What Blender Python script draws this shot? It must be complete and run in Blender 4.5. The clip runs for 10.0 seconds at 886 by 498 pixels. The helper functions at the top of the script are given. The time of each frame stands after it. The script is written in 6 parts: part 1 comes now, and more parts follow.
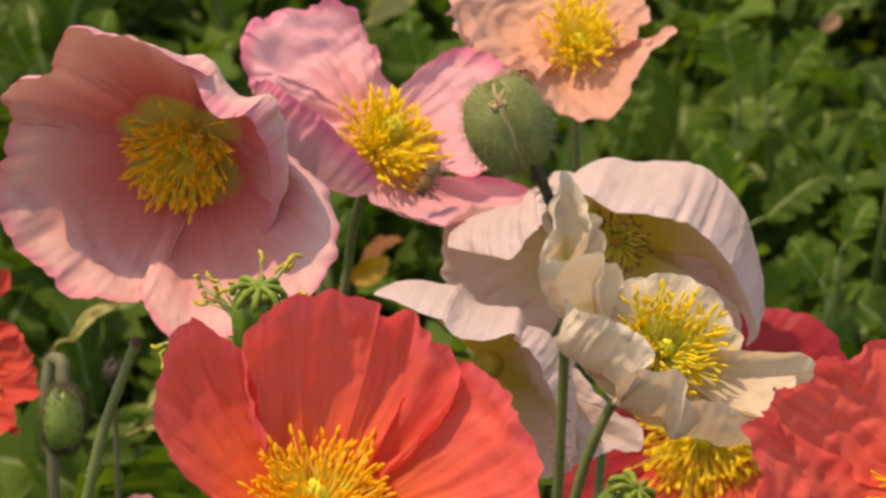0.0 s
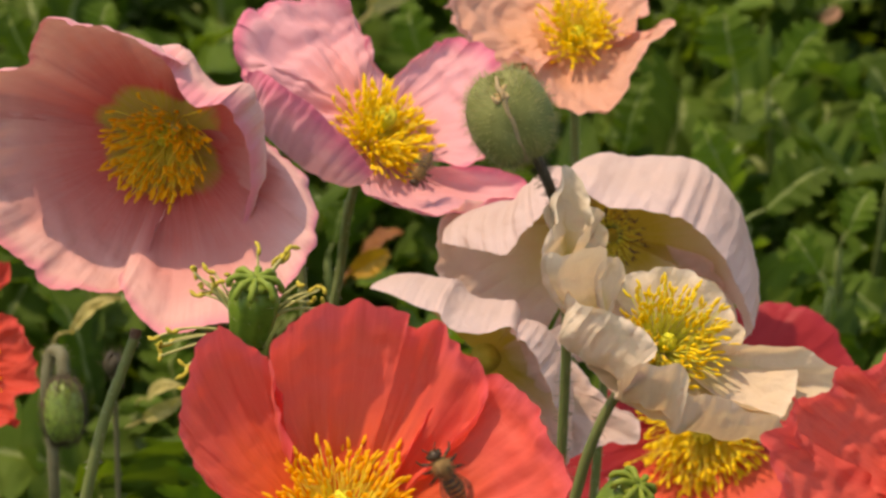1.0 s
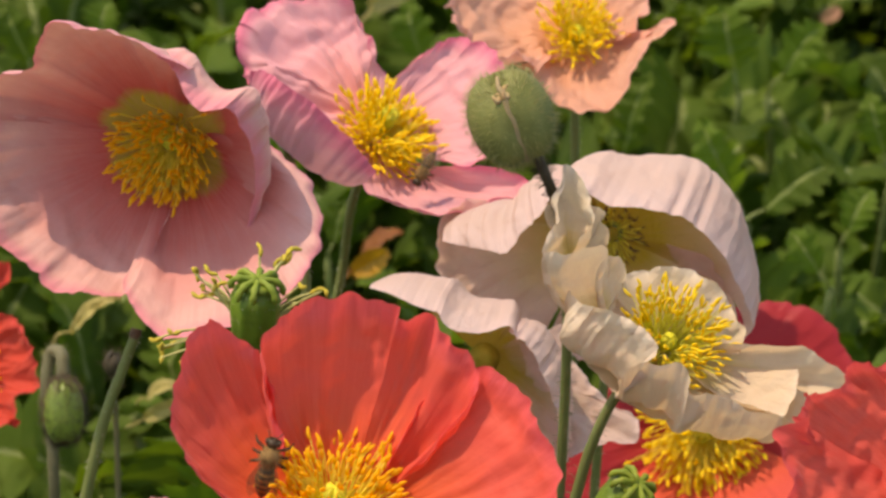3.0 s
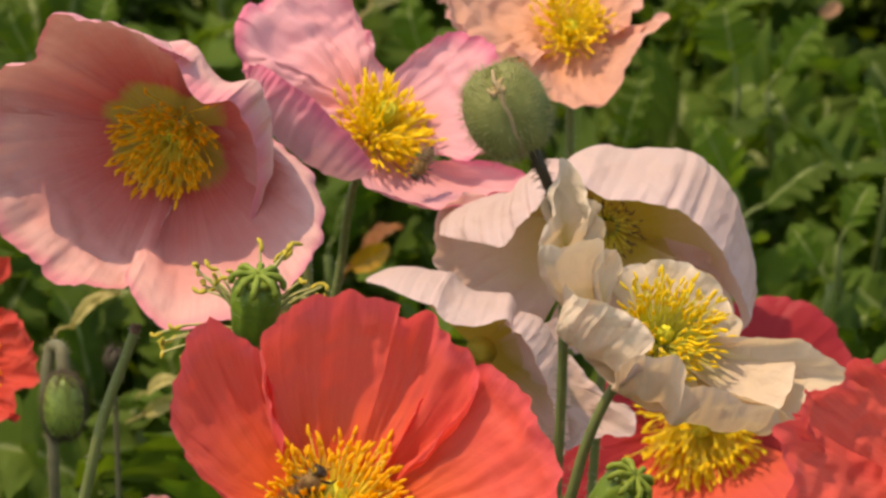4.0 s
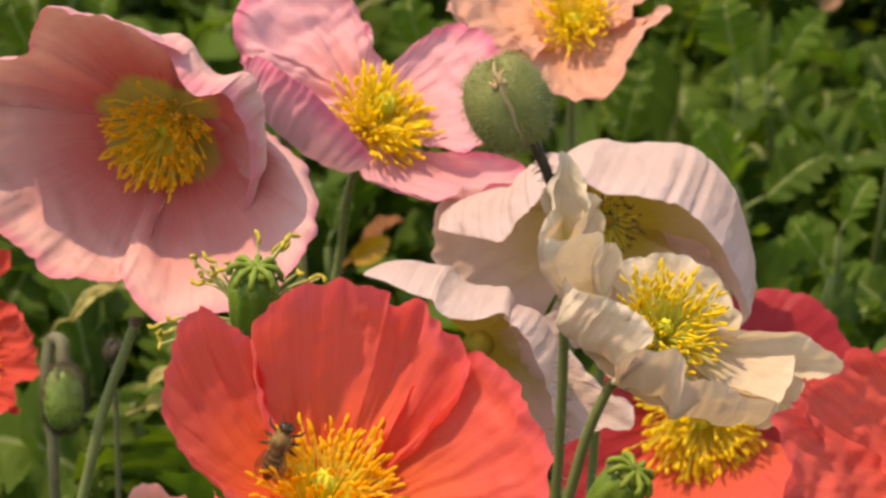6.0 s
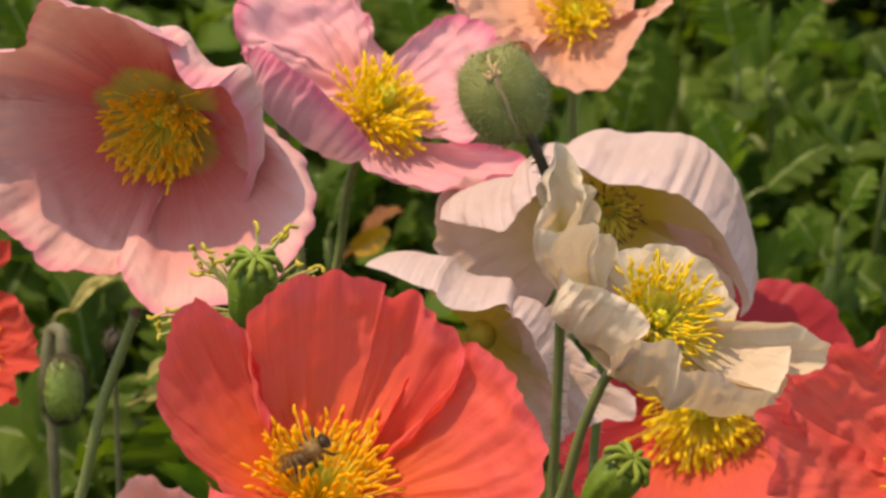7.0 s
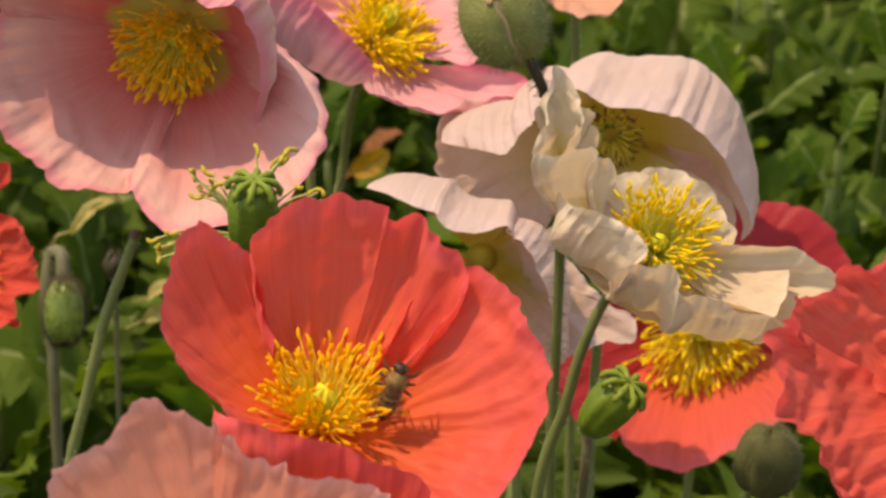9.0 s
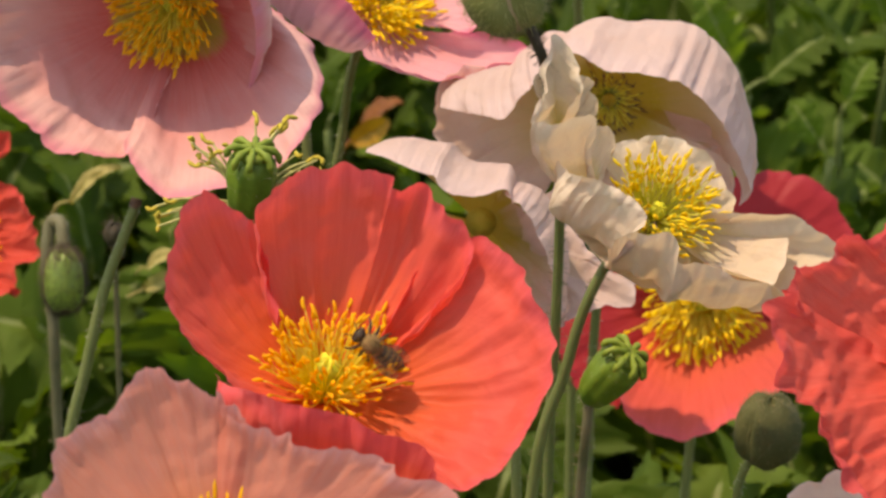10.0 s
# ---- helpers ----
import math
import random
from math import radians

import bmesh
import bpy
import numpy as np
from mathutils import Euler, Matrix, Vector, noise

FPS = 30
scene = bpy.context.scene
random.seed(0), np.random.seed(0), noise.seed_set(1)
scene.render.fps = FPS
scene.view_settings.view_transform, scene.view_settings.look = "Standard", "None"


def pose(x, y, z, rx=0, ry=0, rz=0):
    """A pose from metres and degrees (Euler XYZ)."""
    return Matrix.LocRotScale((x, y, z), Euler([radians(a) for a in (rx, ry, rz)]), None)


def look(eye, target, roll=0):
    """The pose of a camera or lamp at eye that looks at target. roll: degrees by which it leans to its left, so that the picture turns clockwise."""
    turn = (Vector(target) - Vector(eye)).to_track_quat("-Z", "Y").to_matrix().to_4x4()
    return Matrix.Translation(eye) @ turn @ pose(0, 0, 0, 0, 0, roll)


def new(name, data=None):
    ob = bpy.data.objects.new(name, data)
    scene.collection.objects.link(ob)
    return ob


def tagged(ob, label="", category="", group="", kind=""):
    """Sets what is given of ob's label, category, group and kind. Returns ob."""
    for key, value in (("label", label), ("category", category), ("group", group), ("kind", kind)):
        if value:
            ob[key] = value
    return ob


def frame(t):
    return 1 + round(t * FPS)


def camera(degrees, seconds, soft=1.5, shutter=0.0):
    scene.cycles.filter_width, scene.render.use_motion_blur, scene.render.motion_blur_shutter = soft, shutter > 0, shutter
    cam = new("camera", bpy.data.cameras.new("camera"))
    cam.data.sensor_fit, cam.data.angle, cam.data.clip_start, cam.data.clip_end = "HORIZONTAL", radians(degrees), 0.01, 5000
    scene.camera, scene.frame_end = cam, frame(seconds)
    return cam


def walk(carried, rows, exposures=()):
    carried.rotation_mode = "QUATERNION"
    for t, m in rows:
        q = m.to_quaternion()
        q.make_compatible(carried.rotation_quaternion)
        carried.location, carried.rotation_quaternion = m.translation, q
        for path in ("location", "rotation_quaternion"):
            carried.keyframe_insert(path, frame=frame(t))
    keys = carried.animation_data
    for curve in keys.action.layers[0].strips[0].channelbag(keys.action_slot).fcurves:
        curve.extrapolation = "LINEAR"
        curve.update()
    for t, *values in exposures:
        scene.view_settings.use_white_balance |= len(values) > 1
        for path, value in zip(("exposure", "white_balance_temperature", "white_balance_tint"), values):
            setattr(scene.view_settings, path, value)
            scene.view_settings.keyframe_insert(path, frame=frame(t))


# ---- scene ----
cam = camera(12, 10.0, soft=2.8)
# a tripod shot with a long lens: the camera only tilts
walk(cam, [
    (0, pose(0, 0, 0.86, 65.200, 0, 0)),
    (0.5, pose(0, 0, 0.86, 65.129, 0, 0)),
    (1, pose(0, 0, 0.86, 65.094, 0, 0)),
    (1.5, pose(0, 0, 0.86, 65.106, 0, 0)),
    (2, pose(0, 0, 0.86, 65.130, 0, 0)),
    (2.5, pose(0, 0, 0.86, 65.118, 0, 0)),
    (4, pose(0, 0, 0.86, 65.024, 0, 0)),
    (4.5, pose(0, 0, 0.86, 65.000, 0, 0)),
    (5, pose(0, 0, 0.86, 65.000, 0, 0)),
    (5.5, pose(0, 0, 0.86, 64.988, 0, 0)),
    (7, pose(0, 0, 0.86, 64.800, 0, 0)),
    (7.5, pose(0, 0, 0.86, 64.800, 0, 0)),
    (8, pose(0, 0, 0.86, 64.718, 0, 0)),
    (8.5, pose(0, 0, 0.86, 64.424, 0, 0)),
    (9, pose(0, 0, 0.86, 63.742, 0, 0)),
    (9.5, pose(0, 0, 0.86, 63.390, 0, 0)),
    (10, pose(0, 0, 0.86, 63.319, 0, 0)),
], exposures=[
    (0, 0.24, 8600, 12), (1, 0.25, 8700, 12), (2, 0.30, 8500, 12), (2.5, 0.30, 8500, 12), (4, 0.26, 8600, 12), (4.5, 0.36, 9100, 12),
    (5, 0.30, 8900, 12), (5.5, 0.40, 8600, 12), (7, 0.29, 8600, 12), (7.5, 0.27, 8600, 12), (8.5, 0.27, 8900, 12), (9, 0.27, 9200, 12),
    (9.5, 0.36, 9100, 12), (10, 0.32, 8600, 12)])
cam.data.dof.use_dof, cam.data.dof.focus_distance, cam.data.dof.aperture_fstop = True, 1.10, 36

# ---------------------------------------------------------------- light
SUN_TO = Vector((-0.36, 0.0, 0.92)).normalized()
world = bpy.data.worlds.new("sky")
scene.world = world
world.use_nodes = True
sky = world.node_tree.nodes.new("ShaderNodeTexSky")
sky.sky_type, sky.sun_disc = "NISHITA", False
sky.sun_elevation, sky.sun_rotation = math.asin(SUN_TO.z), math.atan2(SUN_TO.x, SUN_TO.y)
backing = world.node_tree.nodes["Background"]
backing.inputs["Strength"].default_value = 0.245
world.node_tree.links.new(sky.outputs[0], backing.inputs["Color"])
sun = new("sun", bpy.data.lights.new("sun", "SUN"))
sun.data.energy, sun.data.angle, sun.data.color = 3.15, radians(0.53), (1.0, 0.9, 0.79)
sun.matrix_world = look(SUN_TO * 10, (0, 0, 0))

# ---------------------------------------------------------------- materials
def material(name):
    m = bpy.data.materials.new(name)
    m.use_nodes = True
    nt = m.node_tree
    nt.nodes.clear()
    return m, nt, nt.nodes, nt.links


def add(nodes, kind, **values):
    n = nodes.new(kind)
    for key, value in values.items():
        n.inputs[key].default_value = value
    return n


def ramp(nodes, stops):
    n = nodes.new("ShaderNodeValToRGB")
    while len(n.color_ramp.elements) < len(stops):
        n.color_ramp.elements.new(0.5)
    for e, (p, c) in zip(n.color_ramp.elements, stops):
        e.position, e.color = p, (*c, 1)
    return n


def mixed(nodes, links, a, b, fac, blend="MIX"):
    n = nodes.new("ShaderNodeMix")
    n.data_type, n.blend_type = "RGBA", blend
    for value, slot in ((fac, 0), (a, 6), (b, 7)):
        if hasattr(value, "is_linked"):
            links.new(value, n.inputs[slot])
        else:
            n.inputs[slot].default_value = value if slot == 0 else (*value, 1)
    return n.outputs[2]


def petal_material(name, base, mid, edge, vein, through_light=0.45, mottle=0.25, reach=0.2, eye=None, relief=1.0, eye_reach=0.4, glow=(1, 1, 1)):
    """Thin silky petal: colour runs from the claw to the rim, fine veins fan along it, light passes through."""
    m, nt, nodes, links = material(name)
    out = add(nodes, "ShaderNodeOutputMaterial")
    uv = add(nodes, "ShaderNodeUVMap")
    sep = add(nodes, "ShaderNodeSeparateXYZ")
    links.new(uv.outputs[0], sep.inputs[0])
    ob = add(nodes, "ShaderNodeTexCoord")
    patch = add(nodes, "ShaderNodeTexNoise", Scale=70.0, Detail=4.0, Roughness=0.6)
    links.new(ob.outputs["Object"], patch.inputs["Vector"])
    wob = nodes.new("ShaderNodeMath")
    wob.operation = "MULTIPLY_ADD"
    links.new(patch.outputs[0], wob.inputs[0])
    wob.inputs[1].default_value = 0.22
    links.new(sep.outputs[1], wob.inputs[2])
    shift = nodes.new("ShaderNodeMath")
    shift.operation = "SUBTRACT"
    links.new(wob.outputs[0], shift.inputs[0])
    shift.inputs[1].default_value = 0.11
    eye = eye or base
    col = ramp(nodes, [(0.0, eye), (eye_reach * reach, eye), ((eye_reach + 0.15) * reach, base), (reach, tuple(0.75 * b + 0.25 * c for b, c in zip(base, mid))), (reach + 0.35, mid), (0.86, mid), (0.98, edge)])
    links.new(shift.outputs[0], col.inputs[0])
    stretch = add(nodes, "ShaderNodeMapping")
    stretch.inputs["Scale"].default_value = (150, 3.0, 1)
    links.new(uv.outputs[0], stretch.inputs["Vector"])
    veins = add(nodes, "ShaderNodeTexNoise", Scale=1.0, Detail=5.0, Roughness=0.65)
    links.new(stretch.outputs[0], veins.inputs["Vector"])
    sharp = ramp(nodes, [(0.42, (0, 0, 0)), (0.68, (1, 1, 1))])
    links.new(veins.outputs[0], sharp.inputs[0])
    scale = nodes.new("ShaderNodeMath")
    scale.operation = "MULTIPLY"
    links.new(sharp.outputs[0], scale.inputs[0])
    scale.inputs[1].default_value = mottle
    tint = mixed(nodes, links, col.outputs[0], vein, scale.outputs[0])
    # fine relief: veins and crumples
    crumple = add(nodes, "ShaderNodeTexNoise", Scale=190.0, Detail=5.0, Roughness=0.6, Distortion=0.6)
    links.new(ob.outputs["Object"], crumple.inputs["Vector"])
    both = nodes.new("ShaderNodeMath")
    both.operation = "MULTIPLY_ADD"
    links.new(veins.outputs[0], both.inputs[0])
    both.inputs[1].default_value = 0.12
    links.new(crumple.outputs[0], both.inputs[2])
    bump = add(nodes, "ShaderNodeBump", Strength=0.5, Distance=0.0007 * relief)
    links.new(both.outputs[0], bump.inputs["Height"])
    face = add(nodes, "ShaderNodeBsdfPrincipled", Roughness=0.55)
    face.inputs["Specular IOR Level"].default_value = 0.25
    face.inputs["Sheen Weight"].default_value = 0.1
    back = add(nodes, "ShaderNodeBsdfTranslucent")
    for n in (face, back):
        links.new(bump.outputs[0], n.inputs["Normal"])
    links.new(tint, face.inputs["Base Color"])
    links.new(mixed(nodes, links, tint, glow, 1.0, "MULTIPLY"), back.inputs["Color"])
    mix = add(nodes, "ShaderNodeMixShader", Fac=through_light)
    links.new(face.outputs[0], mix.inputs[1])
    links.new(back.outputs[0], mix.inputs[2])
    links.new(mix.outputs[0], out.inputs[0])
    return m


def plain_material(name, low, high, scale=60.0, rough=0.6, bump_scale=300.0, bump_depth=0.0004, spec=0.3, vary=0.0, thin=0.0, stretch=(1, 1, 1), clear=0.0):
    """Two tones mixed by noise, with a fine relief; thin: the share of light that passes through."""
    m, nt, nodes, links = material(name)
    out = add(nodes, "ShaderNodeOutputMaterial")
    ob = add(nodes, "ShaderNodeTexCoord")
    mp = add(nodes, "ShaderNodeMapping")
    mp.inputs["Scale"].default_value = stretch
    links.new(ob.outputs["Object"], mp.inputs["Vector"])
    n1 = add(nodes, "ShaderNodeTexNoise", Scale=scale, Detail=6.0, Roughness=0.6)
    links.new(mp.outputs[0], n1.inputs["Vector"])
    col = ramp(nodes, [(0.3, low), (0.7, high)])
    links.new(n1.outputs[0], col.inputs[0])
    colour = col.outputs[0]
    if vary:
        info = add(nodes, "ShaderNodeObjectInfo")
        geo = add(nodes, "ShaderNodeNewGeometry")
        total = nodes.new("ShaderNodeMath")
        total.operation = "ADD"
        links.new(info.outputs["Random"], total.inputs[0])
        links.new(geo.outputs["Random Per Island"], total.inputs[1])
        part_of = nodes.new("ShaderNodeMath")
        part_of.operation = "FRACT"
        links.new(total.outputs[0], part_of.inputs[0])
        hue = add(nodes, "ShaderNodeHueSaturation")
        rng = add(nodes, "ShaderNodeMapRange")
        rng.inputs["To Min"].default_value, rng.inputs["To Max"].default_value = 1 - vary, 1 + vary
        links.new(part_of.outputs[0], rng.inputs["Value"])
        links.new(rng.outputs[0], hue.inputs["Value"])
        links.new(colour, hue.inputs["Color"])
        colour = hue.outputs[0]
    n2 = add(nodes, "ShaderNodeTexNoise", Scale=bump_scale, Detail=5.0, Roughness=0.65)
    links.new(mp.outputs[0], n2.inputs["Vector"])
    bump = add(nodes, "ShaderNodeBump", Strength=0.5, Distance=bump_depth)
    links.new(n2.outputs[0], bump.inputs["Height"])
    face = add(nodes, "ShaderNodeBsdfPrincipled", Roughness=rough)
    face.inputs["Specular IOR Level"].default_value = spec
    links.new(colour, face.inputs["Base Color"])
    links.new(bump.outputs[0], face.inputs["Normal"])
    last = face
    if thin:
        back = add(nodes, "ShaderNodeBsdfTranslucent")
        warm = mixed(nodes, links, colour, (1.0, 1.0, 0.35), 1.0, "MULTIPLY")
        links.new(warm, back.inputs["Color"])
        last = add(nodes, "ShaderNodeMixShader", Fac=thin)
        links.new(face.outputs[0], last.inputs[1])
        links.new(back.outputs[0], last.inputs[2])
    if clear:
        gap = add(nodes, "ShaderNodeBsdfTransparent")
        film = add(nodes, "ShaderNodeMixShader", Fac=clear)
        links.new(last.outputs[0], film.inputs[1])
        links.new(gap.outputs[0], film.inputs[2])
        last = film
    links.new(last.outputs[0], out.inputs[0])
    return m


ROSE = petal_material("rose_petal", (0.52, 0.065, 0.045), (0.70, 0.385, 0.345), (0.72, 0.25, 0.30), (0.62, 0.27, 0.24), 0.20, 0.4, 0.42, (0.38, 0.29, 0.015), eye_reach=0.42, glow=(1, 0.82, 0.62), relief=1.3)
PINK = petal_material("pink_petal", (0.86, 0.32, 0.26), (0.78, 0.37, 0.40), (0.74, 0.18, 0.28), (0.78, 0.28, 0.30), 0.30, 0.2, relief=1.0)
PEACH = petal_material("peach_petal", (0.84, 0.36, 0.17), (0.73, 0.38, 0.27), (0.76, 0.37, 0.30), (0.74, 0.33, 0.22), 0.34, 0.35, relief=1.9)
CORAL = petal_material("coral_petal", (0.86, 0.14, 0.02), (0.82, 0.112, 0.078), (0.82, 0.12, 0.13), (0.70, 0.065, 0.04), 0.38, 0.4, 0.32, relief=1.1, glow=(1, 0.85, 0.65))
RED = petal_material("red_petal", (0.80, 0.08, 0.035), (0.82, 0.120, 0.085), (0.80, 0.10, 0.095), (0.70, 0.05, 0.04), 0.42, 0.45, relief=1.5)
# deep red with the cream poppy's shadow put into the colour
SHADED_RED = petal_material("shaded_red_petal", (0.46, 0.03, 0.018), (0.40, 0.022, 0.028), (0.43, 0.026, 0.04), (0.33, 0.015, 0.018), 0.30, 0.45)
ORANGE = petal_material("orange_petal", (0.64, 0.07, 0.03), (0.60, 0.065, 0.04), (0.60, 0.06, 0.045), (0.60, 0.04, 0.02), 0.28, 0.4)
BLUSH = petal_material("blush_white_petal", (0.42, 0.32, 0.02), (0.72, 0.53, 0.465), (0.76, 0.58, 0.545), (0.70, 0.44, 0.36), 0.40, 0.18, 0.25, relief=2.0, glow=(1, 0.82, 0.62))
CREAM = petal_material("cream_petal", (0.62, 0.51, 0.09), (0.74, 0.60, 0.44), (0.77, 0.645, 0.50), (0.64, 0.48, 0.34), 0.38, 0.25, relief=2.2, glow=(1, 0.88, 0.68))
SALMON = petal_material("salmon_petal", (0.84, 0.26, 0.07), (0.74, 0.285, 0.20), (0.74, 0.35, 0.31), (0.76, 0.22, 0.13), 0.5, 0.6, relief=1.2)
FILAMENT = plain_material("yellow_filament", (0.96, 0.80, 0.10), (0.98, 0.88, 0.18), 300, 0.5, thin=0.5)
ANTHER = plain_material("golden_anther", (0.96, 0.50, 0.015), (0.98, 0.64, 0.03), 700, 0.6, 1500, thin=0.4)
YELLOW_ANTHER = plain_material("yellow_anther", (0.96, 0.68, 0.02), (0.98, 0.80, 0.05), 700, 0.6, 1500, thin=0.4)
LEMON_FILAMENT = plain_material("lemon_filament", (0.86, 0.82, 0.12), (0.90, 0.86, 0.20), 300, 0.5, thin=0.4)
LEMON_ANTHER = plain_material("lemon_anther", (0.90, 0.60, 0.02), (0.93, 0.70, 0.035), 700, 0.6, 1500, thin=0.25)
OVARY = plain_material("green_ovary", (0.50, 0.50, 0.03), (0.64, 0.62, 0.05), 400, 0.5, thin=0.15)
OLIVE = plain_material("olive_receptacle", (0.30, 0.25, 0.02), (0.40, 0.32, 0.04), 400, 0.6)
STIGMA = plain_material("yellow_green_stigma", (0.72, 0.66, 0.05), (0.80, 0.74, 0.09), 500, 0.6)
STEM = plain_material("green_stem", (0.115, 0.145, 0.040), (0.19, 0.21, 0.070), 90, 0.5, 500, stretch=(1, 1, 0.25))
DARK_STEM = plain_material("dark_brown_stem", (0.035, 0.028, 0.018), (0.07, 0.055, 0.03), 90, 0.5, 500)
BROWN_STEM = plain_material("brown_green_stem", (0.10, 0.10, 0.045), (0.17, 0.15, 0.08), 90, 0.5, 500)
SEPAL = plain_material("bud_green", (0.115, 0.128, 0.028), (0.195, 0.198, 0.056), 120, 0.6, 700, 0.0006)
BUD_HAIR = plain_material("tawny_bud_bristle", (0.28, 0.27, 0.11), (0.42, 0.39, 0.19), 400, 0.6, thin=0.3)
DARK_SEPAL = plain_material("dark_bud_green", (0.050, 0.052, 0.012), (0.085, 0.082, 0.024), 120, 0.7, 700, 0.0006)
FRESH_SEPAL = plain_material("fresh_bud_green", (0.14, 0.22, 0.03), (0.24, 0.32, 0.05), 140, 0.35, 500, 0.0006, spec=0.5)
HAIR = plain_material("brown_bristle", (0.12, 0.10, 0.045), (0.24, 0.20, 0.10), 400, 0.6)
DARK_HAIR = plain_material("dark_brown_bristle", (0.05, 0.035, 0.02), (0.10, 0.07, 0.04), 400, 0.6)
PALE_HAIR = plain_material("pale_bristle", (0.42, 0.38, 0.28), (0.55, 0.50, 0.38), 400, 0.6)
SHRED = plain_material("tan_papery_sepal_edge", (0.36, 0.22, 0.10), (0.52, 0.36, 0.18), 500, 0.7)
SEAM = plain_material("pink_seam", (0.26, 0.19, 0.09), (0.36, 0.26, 0.14), 300, 0.6)
POD = plain_material("seed_pod_green", (0.07, 0.13, 0.010), (0.145, 0.225, 0.022), 160, 0.42, 500, 0.0005)
POD_CAP = plain_material("seed_pod_cap", (0.12, 0.18, 0.016), (0.22, 0.28, 0.032), 400, 0.55, 900)
WITHERED = plain_material("withered_filament", (0.45, 0.44, 0.14), (0.60, 0.56, 0.24), 300, 0.6, thin=0.2)
CUT = plain_material("dry_cut_brown", (0.08, 0.045, 0.025), (0.16, 0.09, 0.05), 600, 0.8)
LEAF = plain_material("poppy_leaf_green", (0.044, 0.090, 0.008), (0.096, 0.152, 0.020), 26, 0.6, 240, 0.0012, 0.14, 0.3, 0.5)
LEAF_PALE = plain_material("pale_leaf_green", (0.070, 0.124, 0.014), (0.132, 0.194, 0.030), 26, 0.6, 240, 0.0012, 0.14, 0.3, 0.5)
LEAF_RIB = plain_material("pale_leaf_rib", (0.16, 0.20, 0.055), (0.22, 0.26, 0.08), 60, 0.55, 240, 0.0005, thin=0.2)
LEAF_YELLOW = plain_material("yellowed_leaf", (0.30, 0.13, 0.010), (0.50, 0.27, 0.02), 60, 0.5, 240, 0.001, thin=0.2)
SOIL = plain_material("dark_soil", (0.010, 0.008, 0.006), (0.035, 0.027, 0.018), 30, 0.95, 220, 0.006)
BEE_DARK = plain_material("dark_brown_bee_skin", (0.035, 0.020, 0.009), (0.075, 0.043, 0.019), 900, 0.45, 1500, 0.0001, 0.3)
BEE_BAND = plain_material("amber_bee_band", (0.20, 0.10, 0.025), (0.32, 0.18, 0.05), 900, 0.5, 1500, 0.0001)
BEE_FUR = plain_material("tawny_bee_fur", (0.16, 0.09, 0.03), (0.32, 0.19, 0.07), 1200, 0.9, 2500, 0.0002)
BEE_WING = plain_material("smoky_bee_wing", (0.14, 0.10, 0.06), (0.24, 0.17, 0.10), 900, 0.3, 1500, 0.0001, 0.4, thin=0.5, clear=0.65)
LEAF_RUST = plain_material("rust_leaf", (0.14, 0.045, 0.012), (0.26, 0.09, 0.02), 60, 0.7, 240, 0.001, thin=0.2)
LEAF_STRAW = plain_material("straw_leaf", (0.32, 0.26, 0.08), (0.46, 0.38, 0.14), 60, 0.7, 240, 0.001, thin=0.25)
LEAF_PINK = plain_material("dry_pink_leaf", (0.34, 0.16, 0.09), (0.46, 0.24, 0.14), 60, 0.7, 240, 0.001, thin=0.2)
WITHERED_TIP = plain_material("withered_anther", (0.38, 0.29, 0.03), (0.54, 0.42, 0.05), 700, 0.7, 1500)


# ---------------------------------------------------------------- building helpers
LEAN = radians(25)  # petal shapes are drawn on planes that lean back by this much
UPRIGHT = Matrix(((1, 0, 0), (0, math.sin(LEAN), -math.cos(LEAN)), (0, math.cos(LEAN), math.sin(LEAN))))


def smooth_mesh(name, verts, faces, mats, uvs=None, slots=None):
    me = bpy.data.meshes.new(name)
    me.from_pydata([tuple(v) for v in verts], [], faces)
    for m in mats:
        me.materials.append(m)
    me.polygons.foreach_set("use_smooth", [True] * len(me.polygons))
    if slots:
        me.polygons.foreach_set("material_index", slots)
    if uvs is not None:
        layer = me.uv_layers.new(name="UVMap")
        index = np.zeros(len(me.loops), np.int32)
        me.loops.foreach_get("vertex_index", index)
        layer.data.foreach_set("uv", np.array(uvs, np.float32)[index].ravel())
    me.update()
    return me


def part(name, me, parent, label="", kind=""):
    ob = new(name, me)
    ob.parent = parent
    return tagged(ob, label=label, kind=kind)


def thing(name, base, label, category, group=""):
    ob = new(name)
    ob.location = base
    ob.empty_display_size = 0.02
    return tagged(ob, label=label, category=category, group=group)


